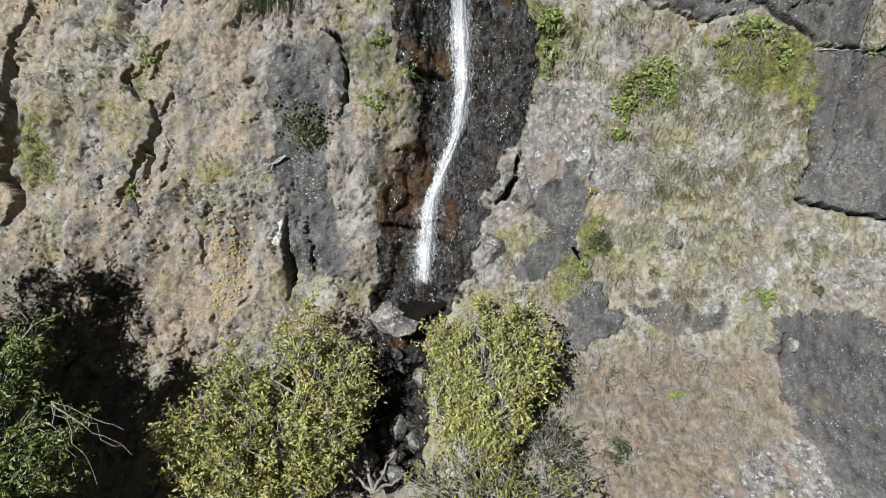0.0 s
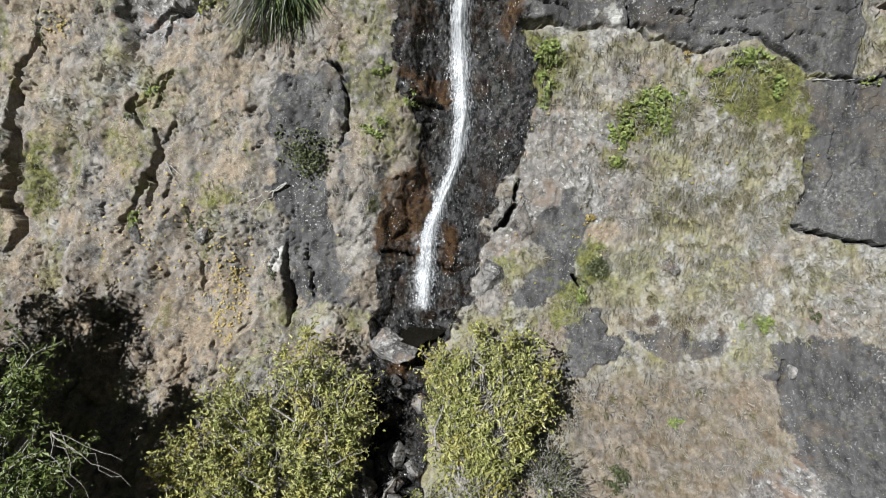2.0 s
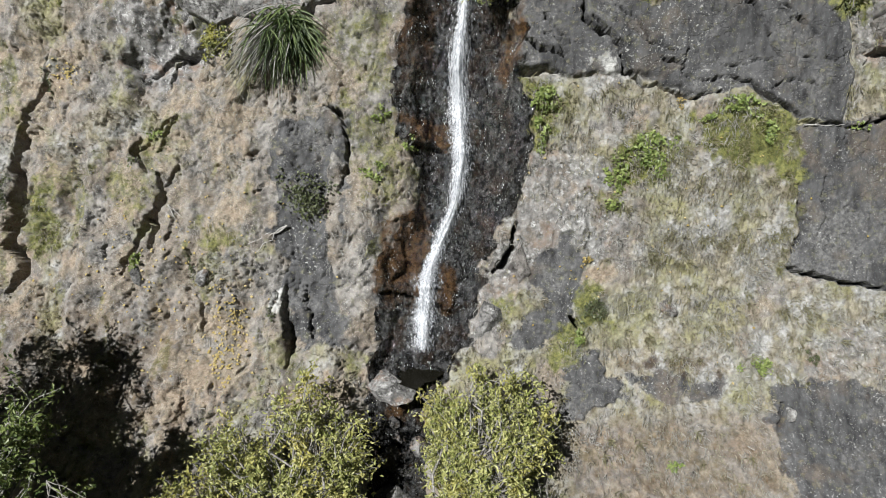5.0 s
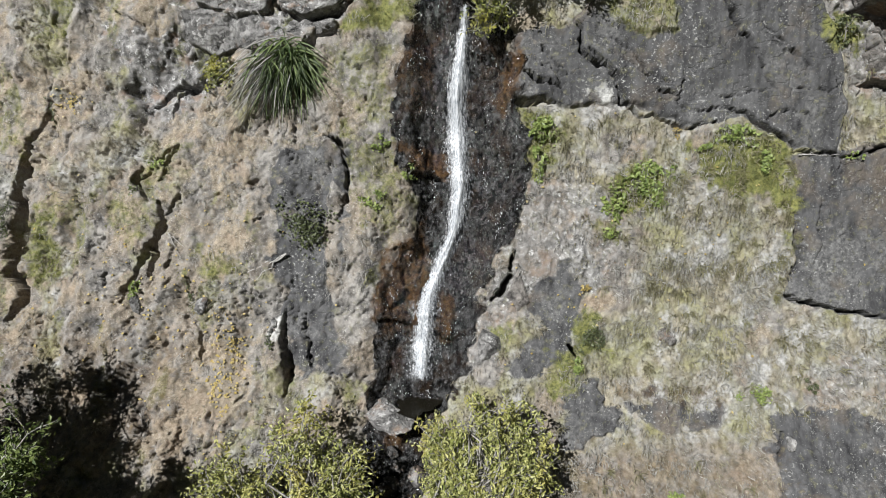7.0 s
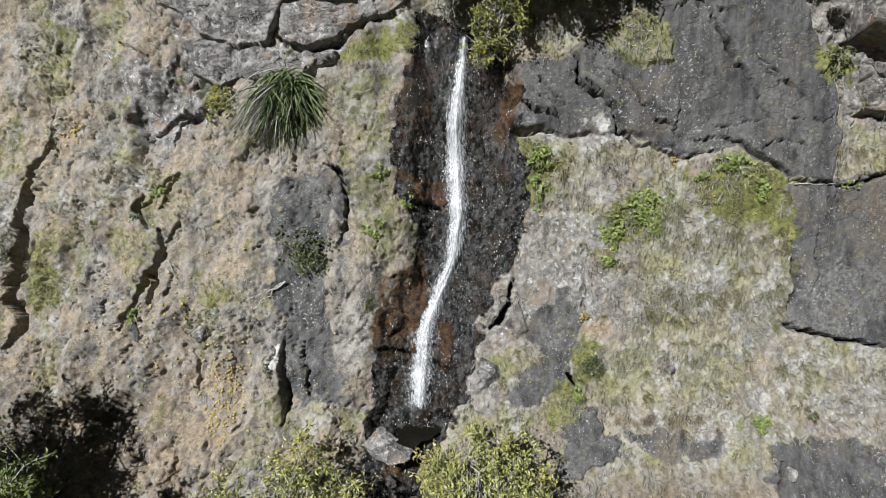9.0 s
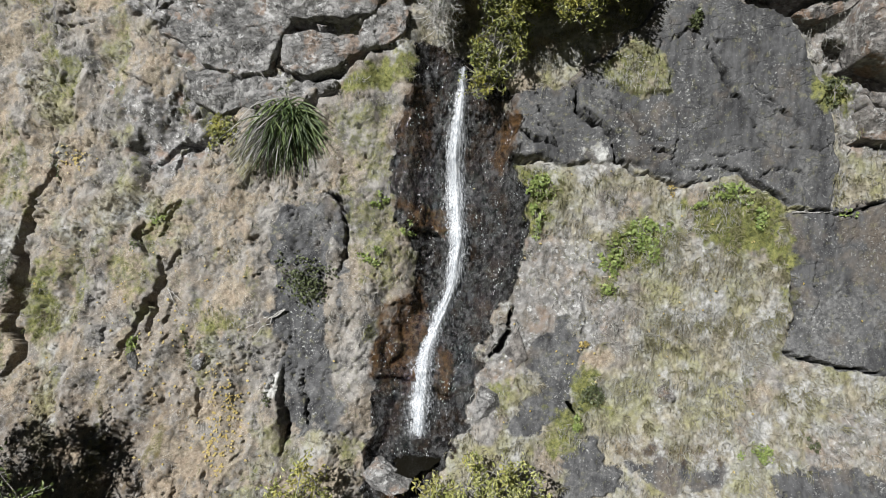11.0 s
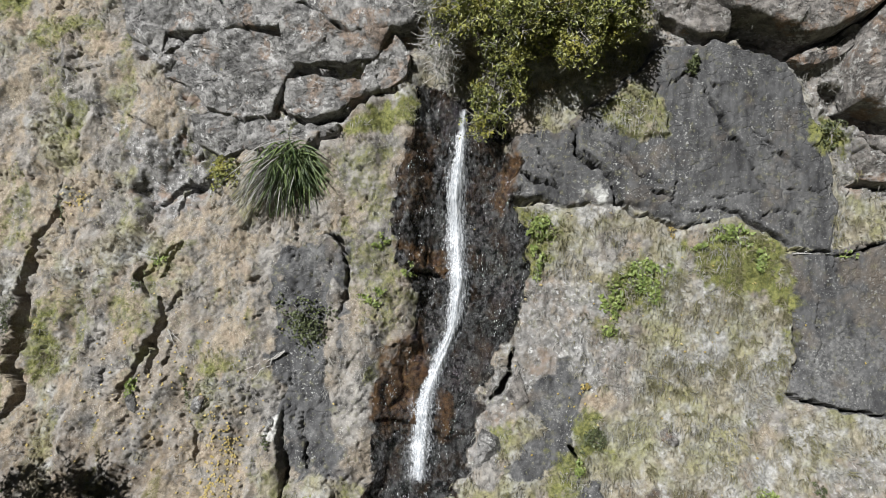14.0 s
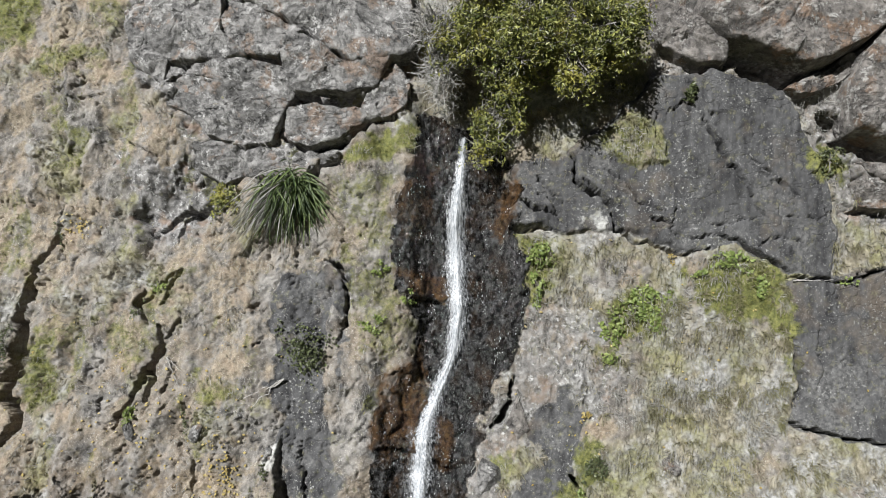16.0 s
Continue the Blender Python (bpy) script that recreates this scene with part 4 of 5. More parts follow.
tree("tree", on_face(*(1.84, -5.96), 0.0)[0],
     [ell((0.84, -4.41), 0.8, 1.1, 0.5, 0.5), ell((2.46, -4.57), 0.9, 0.7, 0.4, 0.5), ell((-0.37, -4.73), 0.8, 0.9, 0.5, 0.5)],
     44, 10, 12, 0.09, LEAF_OLIVE, BARK, "low olive-green tree below the pool", 8, open_at=0.02)
tree("shrub", on_face(*(2.04, -4.75), 0.0)[0], [ell((1.99, -3.82), 0.3, 0.8, 0.6, 0.3), ell((2.54, -4.22), 0.3, 0.5, 0.4, 0.25)],
     40, 9, 5, 0.08, LEAF_DULL, BARK, "half-bare brown-green shrub with many twigs", 9, bare=0.35, trunk_r=0.05)
tree("tree", on_face(*(-9.37, -6.61), 0.3)[0],
     [ell((-7.22, -1.74), 3.3, 0.55, 0.65, 0.5), ell((-7.07, -1.68), 3.4, 0.5, 0.6, 0.5), ell((-7.15, -1.88), 3.3, 0.5, 0.5, 0.5), ell((-6.6, -3.09), 3.3, 0.85, 0.45, 0.6), ell((-6.4, -3.17), 3.3, 0.8, 0.45, 0.5), ell((-6.41, -3.62), 3.3, 0.9, 0.45, 0.5), ell((-6.39, -3.51), 3.4, 0.9, 0.5, 0.5), ell((-9.34, -1.72), 2.5, 1.0, 1.1, 1.0), ell((-8.45, -3.37), 2.5, 1.1, 1.1, 1.0), ell((-11.07, -1.62), 2.5, 1.2, 1.2, 1.0), ell((-7.32, -3.96), 2.4, 1.2, 0.6, 0.8), ell((-10.16, -3.42), 2.5, 1.3, 1.2, 1.0), ell((-8.79, 0.02), 2.9, 0.75, 0.7, 0.6), ell((-10.49, -0.18), 3.0, 1.0, 0.9, 0.7), ell((-8.95, -1.3), 2.9, 0.4, 0.7, 0.6), ell((-8.29, -2.49), 2.9, 0.65, 0.8, 0.6), ell((-7.87, -3.72), 2.9, 0.8, 0.8, 0.6), ell((-9.8, -1.18), 2.9, 0.9, 0.9, 0.6), ell((-8.43, -1.95), 2.9, 0.6, 0.8, 0.5), ell((-8.13, -3.01), 2.9, 0.6, 0.8, 0.5), ell((-9.45, 0.21), 3.2, 0.9, 0.6, 0.5)],
     380, 15, 24, 0.11, LEAF_DEEP, BARK, "leafy green tree that throws deep shade on the cliff", 6, trunk_r=0.16, open_at=-0.28)
tree("tree", on_face(*(2.45, 10.19), -0.1)[0],
     [ell((3.9, 9.35), 0.85, 0.75, 0.75, 0.4), ell((4.2, 9.95), 1.0, 0.55, 0.6, 0.45), ell((0.53, 9.69), 1.1, 0.9, 1.0, 0.5), ell((1.86, 9.38), 1.4, 0.9, 1.0, 0.6), ell((3.62, 9.5), 1.4, 0.9, 1.0, 0.6), ell((1.18, 7.8), 0.8, 0.55, 0.8, 0.35), ell((1.12, 7.37), 0.8, 0.5, 0.5, 0.3), ell((2.88, 8.59), 1.2, 1.0, 0.5, 0.5), ell((1.54, 8.63), 1.0, 0.8, 0.6, 0.4), ell((1.77, 11.4), 1.2, 2.4, 1.0, 0.6)],
     320, 14, 22, 0.10, LEAF_OLIVE, BARK, "dense olive-green tree growing over the head of the fall", 7, twig_len=0.45)
tree("shrub", on_face(*(0.42, 10.48), 0.0)[0], [ell((-0.03, 8.89), 1.0, 0.5, 0.8, 0.3), ell((-0.29, 9.95), 0.9, 0.45, 0.7, 0.3), ell((0.16, 8.46), 0.6, 0.4, 0.3, 0.2)],
     80, 16, 3, 0.06, LEAF_DULL, TWIG, "bare shrub of bleached grey twigs beside the fall", 10, bare=0.92, trunk_r=0.05, twig_len=0.45)


# ---------------- boulders ----------------
def boulder(name, p, out, size, material, label, seed, turn=0.0, cuts=9, rough=0.05, category="rock"):
    """A weathered block: a ball cut by planes and roughened. size: half extents along u, v, w."""
    rng = np.random.RandomState(seed)
    bm = bmesh.new()
    bmesh.ops.create_icosphere(bm, subdivisions=5, radius=1.0)
    co = np.array([v.co for v in bm.verts])
    tri = np.array([[v.index for v in f.verts] for f in bm.faces])
    bm.free()
    for _ in range(cuts):
        n = rng.normal(0, 1, 3)
        n /= np.linalg.norm(n)
        over = co @ n - rng.uniform(0.42, 0.72)
        co = co - np.where(over > 0, over * 0.93, 0)[:, None] * n
    co = co / np.abs(co).max(axis=0)
    k = co * 1.7 + seed
    co = co * (1 + rough * (fbm(k[:, 0] + k[:, 2], k[:, 1] - k[:, 2] * 0.7, 4, seed) + 0.4 * fbm(k[:, 0] * 5, k[:, 1] * 5 + k[:, 2] * 4, 2, seed + 3)))[:, None]
    co = co * np.array(size)
    c, sn = math.cos(turn), math.sin(turn)
    u, v = co[:, 0] * c - co[:, 1] * sn, co[:, 0] * sn + co[:, 1] * c
    w0 = float(face_w(p[0], p[1])[0]) + out
    base = to_world(p[0], p[1], w0)
    ob = mesh_object(name, to_world(p[0] + u, p[1] + v, w0 + co[:, 2]) - base, tri, material)
    ob.location = Vector([float(x) for x in base])
    return tagged(ob, label, category)


def rock_block(outline, lift, tilt, material, label, seed, grow=1.04):
    """A jointed block of the rock band: an uneven outline with worn edges, its face tilted, its sides running into the cliff."""
    rng = np.random.RandomState(seed)
    p = np.array(outline)
    p = p.mean(axis=0) + (p - p.mean(axis=0)) * grow
    q = np.roll(p, -1, axis=0)
    ring = []
    for a, b in zip(p, q):
        m = max(2, int(np.hypot(*(b - a)) / 0.045))
        ring.append(a + (b - a) * np.linspace(0, 1, m, endpoint=False)[:, None])
    ring = np.concatenate(ring)
    ring = ring + 0.05 * np.stack([fbm(ring[:, 0] * 2.2, ring[:, 1] * 2.2, 4, seed), fbm(ring[:, 0] * 2.2, ring[:, 1] * 2.2, 4, seed + 9)], 1)
    for _ in range(2):
        ring = (np.roll(ring, 1, axis=0) + 2 * ring + np.roll(ring, -1, axis=0)) / 4
    c = ring.mean(axis=0)
    n = len(ring)
    back = float(base_form(c[0], c[1]))
    shrink = np.concatenate([[1.0, 1.0, 0.997, 0.99, 0.98, 0.965], np.linspace(0.93, 0.06, 16)])
    rise = np.concatenate([[-0.45, 0.35, 0.72, 0.88, 0.96, 1.0], np.full(16, 1.0)])
    verts = []
    for sh, up in zip(shrink, rise):
        x, y = (c + (ring - c) * sh).T
        face = base_form(x, y) + lift + tilt[0] * (x - c[0]) + (tilt[1] - 0.14) * (y - c[1]) - 0.05 * sh ** 6
        f1, f2, r = cells(x * 1.1 + 0.3 * y, y * 1.7 - 0.2 * x, seed + 25)
        face = face + 0.13 * fbm(x * 1.0, y * 1.4, 4, seed + 20) + 0.10 * (r - 0.5) * smooth(1.0, 0.9, sh) - 0.05 * smooth(0.06, 0, f2 - f1) + 0.04 * fbm(x * 4, y * 4, 3, seed + 30) - 0.05 * smooth(0.07, 0, np.abs(fbm(x * 1.2, y * 2.2, 3, seed + 40)))
        low = back - 0.5
        verts.append(to_world(x, y, low + (face - low) * np.clip(up, -0.2, 1) if up > 0 else low + 0 * x))
    verts.append(verts[-1].mean(axis=0)[None])
    verts = np.concatenate(verts)
    faces = []
    m = len(shrink)
    for r in range(m - 1):
        for k in range(n):
            faces.append((r * n + k, r * n + (k + 1) % n, (r + 1) * n + (k + 1) % n, (r + 1) * n + k))
    faces += [((m - 1) * n + k, (m - 1) * n + (k + 1) % n, m * n) for k in range(n)]
    base = to_world(c[0], c[1], back)
    ob = mesh_object("rock_block", verts - base, faces, material)
    ob.location = Vector([float(x) for x in base])
    return tagged(ob, label, "rock", "blocks of the rock band")


GREY_BLOCK = "grey lichen-spotted block of the rock band above the slope"
for n, (outline, lift, tilt) in enumerate((
        ([(-5.05, 12.27), (-0.82, 12.01), (-0.68, 9.69), (-1.2, 9.65), (-2.05, 9.51), (-3.21, 10.34), (-4.67, 11.21)], 0.42, (0.02, 0.10)),
        ([(-3.8, 10.17), (-3.28, 10.23), (-2.27, 9.48), (-1.23, 9.57), (-1.54, 9.01), (-2.15, 8.83), (-3.43, 8.89), (-3.73, 9.37)], 0.48, (0.0, 0.10)),
        ([(-5.35, 11.23), (-4.77, 11.17), (-3.31, 10.31), (-3.84, 10.2), (-3.86, 9.67), (-4.68, 9.85), (-5.34, 10.42)], 0.22, (0.05, 0.05)),
        ([(-7.48, 12.33), (-5.48, 12.14), (-5.38, 10.42), (-4.74, 9.82), (-5.69, 9.75), (-6.71, 9.81), (-7.31, 10.4)], 0.24, (0.05, 0.08)),
        ([(-6.69, 9.18), (-6.14, 9.38), (-5.24, 9.15), (-4.52, 8.87), (-3.7, 8.58), (-3.95, 8.12), (-4.08, 7.75), (-4.67, 7.65), (-5.56, 7.88), (-6.01, 8.41), (-6.64, 8.68)], 0.26, (0.03, 0.10)),
        ([(-3.7, 8.52), (-2.98, 8.53), (-1.88, 8.46), (-1.67, 8.21), (-2.42, 7.72), (-2.97, 7.54), (-3.63, 7.76)], 0.30, (0.0, 0.10)),
        ([(-1.68, 8.97), (-1.06, 9.46), (-0.76, 9.02), (-0.81, 8.47), (-1.67, 8.17), (-1.85, 8.48)], 0.16, (0.02, 0.1)),
        ([(-6.05, 9.67), (-4.68, 9.73), (-3.83, 9.48), (-3.51, 8.9), (-3.74, 8.66), (-5.24, 9.12), (-6.19, 9.53)], 0.20, (0.0, 0.12)),
        ([(-5.98, 7.72), (-5.56, 7.79), (-4.64, 7.57), (-4.74, 6.97), (-5.18, 6.75), (-5.87, 7.08)], 0.16, (0.0, 0.1)),
        ([(-4.61, 7.54), (-3.8, 7.58), (-2.97, 7.38), (-2.39, 7.48), (-2.55, 7.26), (-3.24, 6.95), (-4.06, 6.8), (-4.68, 6.97)], 0.18, (0.0, 0.12)),
        ([(-8.11, 11.23), (-7.42, 11.49), (-7.31, 10.33), (-6.77, 9.79), (-6.84, 9.22), (-7.69, 9.84)], 0.10, (0.05, 0.05)))):
    rock_block(outline, lift * 0.62, tilt, STONE, GREY_BLOCK, 100 + n, 1.085)
for n, (outline, lift, tilt, label) in enumerate((
        ([(6.47, 11.99), (11.43, 12.25), (10.77, 10.58), (10.05, 10.02), (9.47, 9.72), (8.75, 9.43), (7.95, 9.75), (6.85, 9.95), (6.2, 10.49)], 0.48, (0.0, 0.10), "broad brown-grey block overhanging a black hollow"),
        ([(5.02, 11.01), (6.18, 10.47), (6.71, 9.9), (6.79, 9.45), (6.08, 9.38), (5.46, 9.76), (4.99, 10.05)], 0.30, (0.05, 0.08), "brown-grey jointed block of the rock band"),
        ([(9.76, 8.95), (10.15, 9.79), (10.92, 10.66), (12.17, 10.78), (12.16, 7.33), (10.87, 7.61), (9.89, 8.01)], 0.62, (0.05, 0.05), "tall brown-grey boulder leaning out of the face"),
        ([(8.27, 8.96), (9.09, 9.25), (9.66, 9.52), (10.09, 9.88), (10.03, 9.45), (9.27, 8.99), (8.54, 8.86)], 0.12, (0.0, -0.1), "sloping tan ledge under the overhanging block"),
        ([(9.95, 6.83), (10.35, 6.98), (10.87, 6.69), (12.02, 6.53), (12.02, 6.2), (10.14, 6.26)], 0.22, (0.0, 0.08), "pale rock fragment below the tall boulder"),
        ([(10.05, 7.29), (10.77, 7.32), (12.02, 7.19), (12.02, 6.73), (10.92, 6.76), (10.34, 7.06)], 0.24, (0.0, 0.08), "pale rock fragment below the tall boulder"))):
    rock_block(outline, lift, tilt, STONE_WARM, label, 130 + n)
for n, (p, out, size, turn, label) in enumerate((
        ((-1.21, -1.63), 0.3, (0.68, 0.40, 0.45), -0.15, "grey flat-topped boulder at the edge of the pool"),
        ((-0.21, -2.18), 0.15, (0.22, 0.26, 0.25), 0.2, "pale stone in the stream below the pool"),
        ((-0.96, -3.96), 0.1, (0.22, 0.3, 0.25), 0.3, "pale stone in the stream bed"),
        ((-1.68, -4.52), 0.1, (0.32, 0.4, 0.3), 0.5, "grey stone in the stream bed"),
        ((-0.65, -4.26), 0.05, (0.26, 0.2, 0.22), -0.4, "grey stone in the stream bed"),
        ((-1.09, -4.71), 0.1, (0.28, 0.22, 0.24), 0.1, "grey stone in the stream bed"),
        ((-0.49, -3), 0.0, (0.2, 0.3, 0.2), 0.1, "grey stone in the stream bed"),
        ((5.38, 0.21), 0.02, (0.2, 0.24, 0.14), 0.3, "small pinkish stone half sunk in dry grass"),
        ((-5.52, 0.93), 0.0, (0.2, 0.22, 0.15), 0.3, "small pale stone half sunk in the slope"),
        ((-7.08, 0.9), 0.0, (0.16, 0.26, 0.16), 0.2, "small pale stone half sunk in the slope"),
        ((8.06, -2.23), 0.02, (0.14, 0.2, 0.16), 0.1, "whitish stone at the slab's edge"),
        ((1.84, 1.26), -0.05, (0.3, 0.55, 0.25), 0.1, "tan rock rib beside the wet gully"),
        ((1.25, 0.02), -0.05, (0.35, 0.5, 0.25), -0.3, "grey rock rib beside the wet gully"),
        ((-3.83, 0.41), 0.0, (0.15, 0.2, 0.14), 0.0, "whitish stone beside a dark cleft"))):
    boulder("stone", p, out, size, STONE if n not in (7, 11) else STONE_WARM, label, 160 + n, turn, 9, 0.07, "stone")


stone_rng = np.random.RandomState(31)
for n in range(26):
    t = stone_rng.rand()
    a, b = np.array((-0.82, -2.4)), np.array((-1.39, -5.11))
    q = a + (b - a) * t + np.array([stone_rng.normal(0, 0.38), stone_rng.normal(0, 0.1)])
    k = stone_rng.uniform(0.10, 0.26)
    boulder("stone", (q[0], q[1]), 0.02, (k, k * stone_rng.uniform(0.6, 1.1), k * 0.8), STONE_WET, "dark wet stone in the stream bed", 200 + n, stone_rng.uniform(-1, 1), 10, 0.07, "stone")


# ---------------- pool ----------------
def build_pool():
    n = Nodes("pool_water")
    n.bump(n.noise(14, 3), 0.5, 0.03)
    mat = n.finish((0.010, 0.009, 0.006), 0.12, IOR=1.33)
    c = np.array((-0.55, -1.28))
    a = np.linspace(0, 2 * np.pi, 48, endpoint=False)
    base = on_face(c[0], c[1], 0.12)[0]
    rings, faces = [base[None]], []
    for r in (0.35, 0.7, 1.0):
        wob = 1 + 0.18 * np.sin(3 * a + 1) + 0.08 * np.sin(7 * a)
        rings.append(base + np.stack([0.52 * r * wob * np.cos(a), -0.1 + 0.45 * r * wob * np.sin(a), 0 * a], 1))
    for k in range(48):
        q = (k + 1) % 48
        faces.append((0, 1 + k, 1 + q))
        for ring in (0, 1):
            faces.append((1 + ring * 48 + k, 1 + (ring + 1) * 48 + k, 1 + (ring + 1) * 48 + q, 1 + ring * 48 + q))
    ob = mesh_object("pool", np.concatenate(rings), faces, mat)
    tagged(ob, "small dark plunge pool at the foot of the fall", "pool", kind="structure")


build_pool()


# ---------------- ground plants ----------------
def scatter(rng, count, mask, u0, u1, v0, v1, power=1.0):
    u, v = rng.uniform(u0, u1, count), rng.uniform(v0, v1, count)
    keep = rng.rand(count) < mask(u, v) ** power
    return u[keep], v[keep]


OUT_DIR = -AHEAD * 0.8 + np.array([0, 0, 0.25])


def grass(name, count, mask, length, width, material, label, seed, droop=0.7, lean=0.5, clump=5):
    rng = np.random.RandomState(seed)
    u, v = scatter(rng, count, mask, -12, 12, -7, 12)
    u, v = np.repeat(u, clump), np.repeat(v, clump)
    u, v = u + rng.normal(0, 0.035, len(u)), v + rng.normal(0, 0.035, len(u))
    roots = on_face(u, v, -0.01)
    comb = (0.9 * fbm(u * 0.6, v * 0.6, 3, 340) - 0.25)[:, None] * RIGHT - 0.45 * UP
    ob = mesh_object(name, *blades(rng, roots, OUT_DIR + comb, length, width, lean, droop), material, False)
    tagged(ob, label, "grass", kind="stuff")


def groove_at(u, v):
    i = np.clip(np.searchsorted(us, u), 1, len(us) - 2)
    j = np.clip(np.searchsorted(vs, v), 1, len(vs) - 2)
    return np.maximum(grooves[j, i], np.maximum(grooves[j, i - 1], grooves[j - 1, i]))


def bare_of(u, v):
    return (groove_at(u, v) < 0.03) * np.clip(1 - mask_at("wet", u, v) * 1.5 - mask_at("slate", u, v) * 1.4 - 0.9 * mask_at("lichen", u, v), 0, 1)


grass("dry_grass", 34000, lambda u, v: mask_at("straw", u, v) * bare_of(u, v) * (0.3 + 0.7 * smooth(-0.2, 0.3, fbm(u * 0.8, v * 0.8, 3, 301))), 0.20, 0.015, BLADE_STRAW, "dry straw-coloured grass hanging on the slope", 21)
grass("withered_grass", 26000, lambda u, v: bare_of(u, v) * smooth(0.0, 0.4, fbm(u * 0.7, v * 0.9, 3, 305) + 0.15 * smooth(0, 4, u)) * (0.3 + 0.7 * smooth(-1, 1, u)), 0.24, 0.014, BLADE_GREY, "withered grey grass matted on the slope", 22, 0.9, 0.6)
grass("tuft_grass", 5200, lambda u, v: bare_of(u, v) * mask_at("straw", u, v) * smooth(-0.5, 1.5, u) * smooth(-0.1, 0.3, fbm(u * 1.3, v * 1.3, 3, 331)), 0.32, 0.016, BLADE_TUFT, "coarse olive and straw tufts on the slope", 24, 0.85, 0.45, 16)
grass("mossy_grass", 26000, lambda u, v: (groove_at(u, v) < 0.03) * mask_at("green", u, v) * np.clip(1 - mask_at("wet", u, v), 0, 1), 0.13, 0.012, BLADE_MOSS, "short yellow-green grass in damp patches", 23, 0.5, 0.6)


def clumps(p, ru, rv, n, seed):
    rng = np.random.RandomState(seed)
    return rng, p[0] + ru * 0.55 * rng.normal(0, 1, n), p[1] + rv * 0.55 * rng.normal(0, 1, n)


def low_plant(name, p, ru, rv, height, count, size, material, label, seed, ratio=0.7, category="plant"):
    """A low leafy plant: short stems under a cushion of leaves."""
    rng = np.random.RandomState(seed)
    tufts = max(5, count // 22)
    cu, cv = p[0] + ru * 0.5 * rng.normal(0, 1, tufts), p[1] + rv * 0.5 * rng.normal(0, 1, tufts)
    k = rng.randint(0, tufts, count)
    u, v = cu[k] + 0.2 * ru * rng.normal(0, 1, count), cv[k] + 0.2 * rv * rng.normal(0, 1, count)
    d = np.hypot((u - p[0]) / ru, (v - p[1]) / rv)
    ob = thing(name, on_face(p[0], p[1])[0], label, category)
    lift = height * np.clip(1 - 0.5 * d * d, 0.1, 1) * rng.uniform(0.3, 1.0, count) + 0.02
    part("foliage", *leaves(rng, on_face(u, v) + lift[:, None] * OUT_DIR, size, TOWARD, 0.5, ratio), material, ob, "", False)
    stems = []
    for k in range(8):
        b = on_face(p[0] + 0.1 * ru * rng.normal(), p[1] + 0.1 * rv * rng.normal())[0]
        i = rng.randint(count)
        stems.append(tube(bent(rng, b, on_face(u[i], v[i])[0] + lift[i] * OUT_DIR, 4, 0.3), [0.012, 0.01, 0.008, 0.005], 4))
    tagged(part("stemwork", *join(stems), BARK, ob), kind="stuff")
    return ob


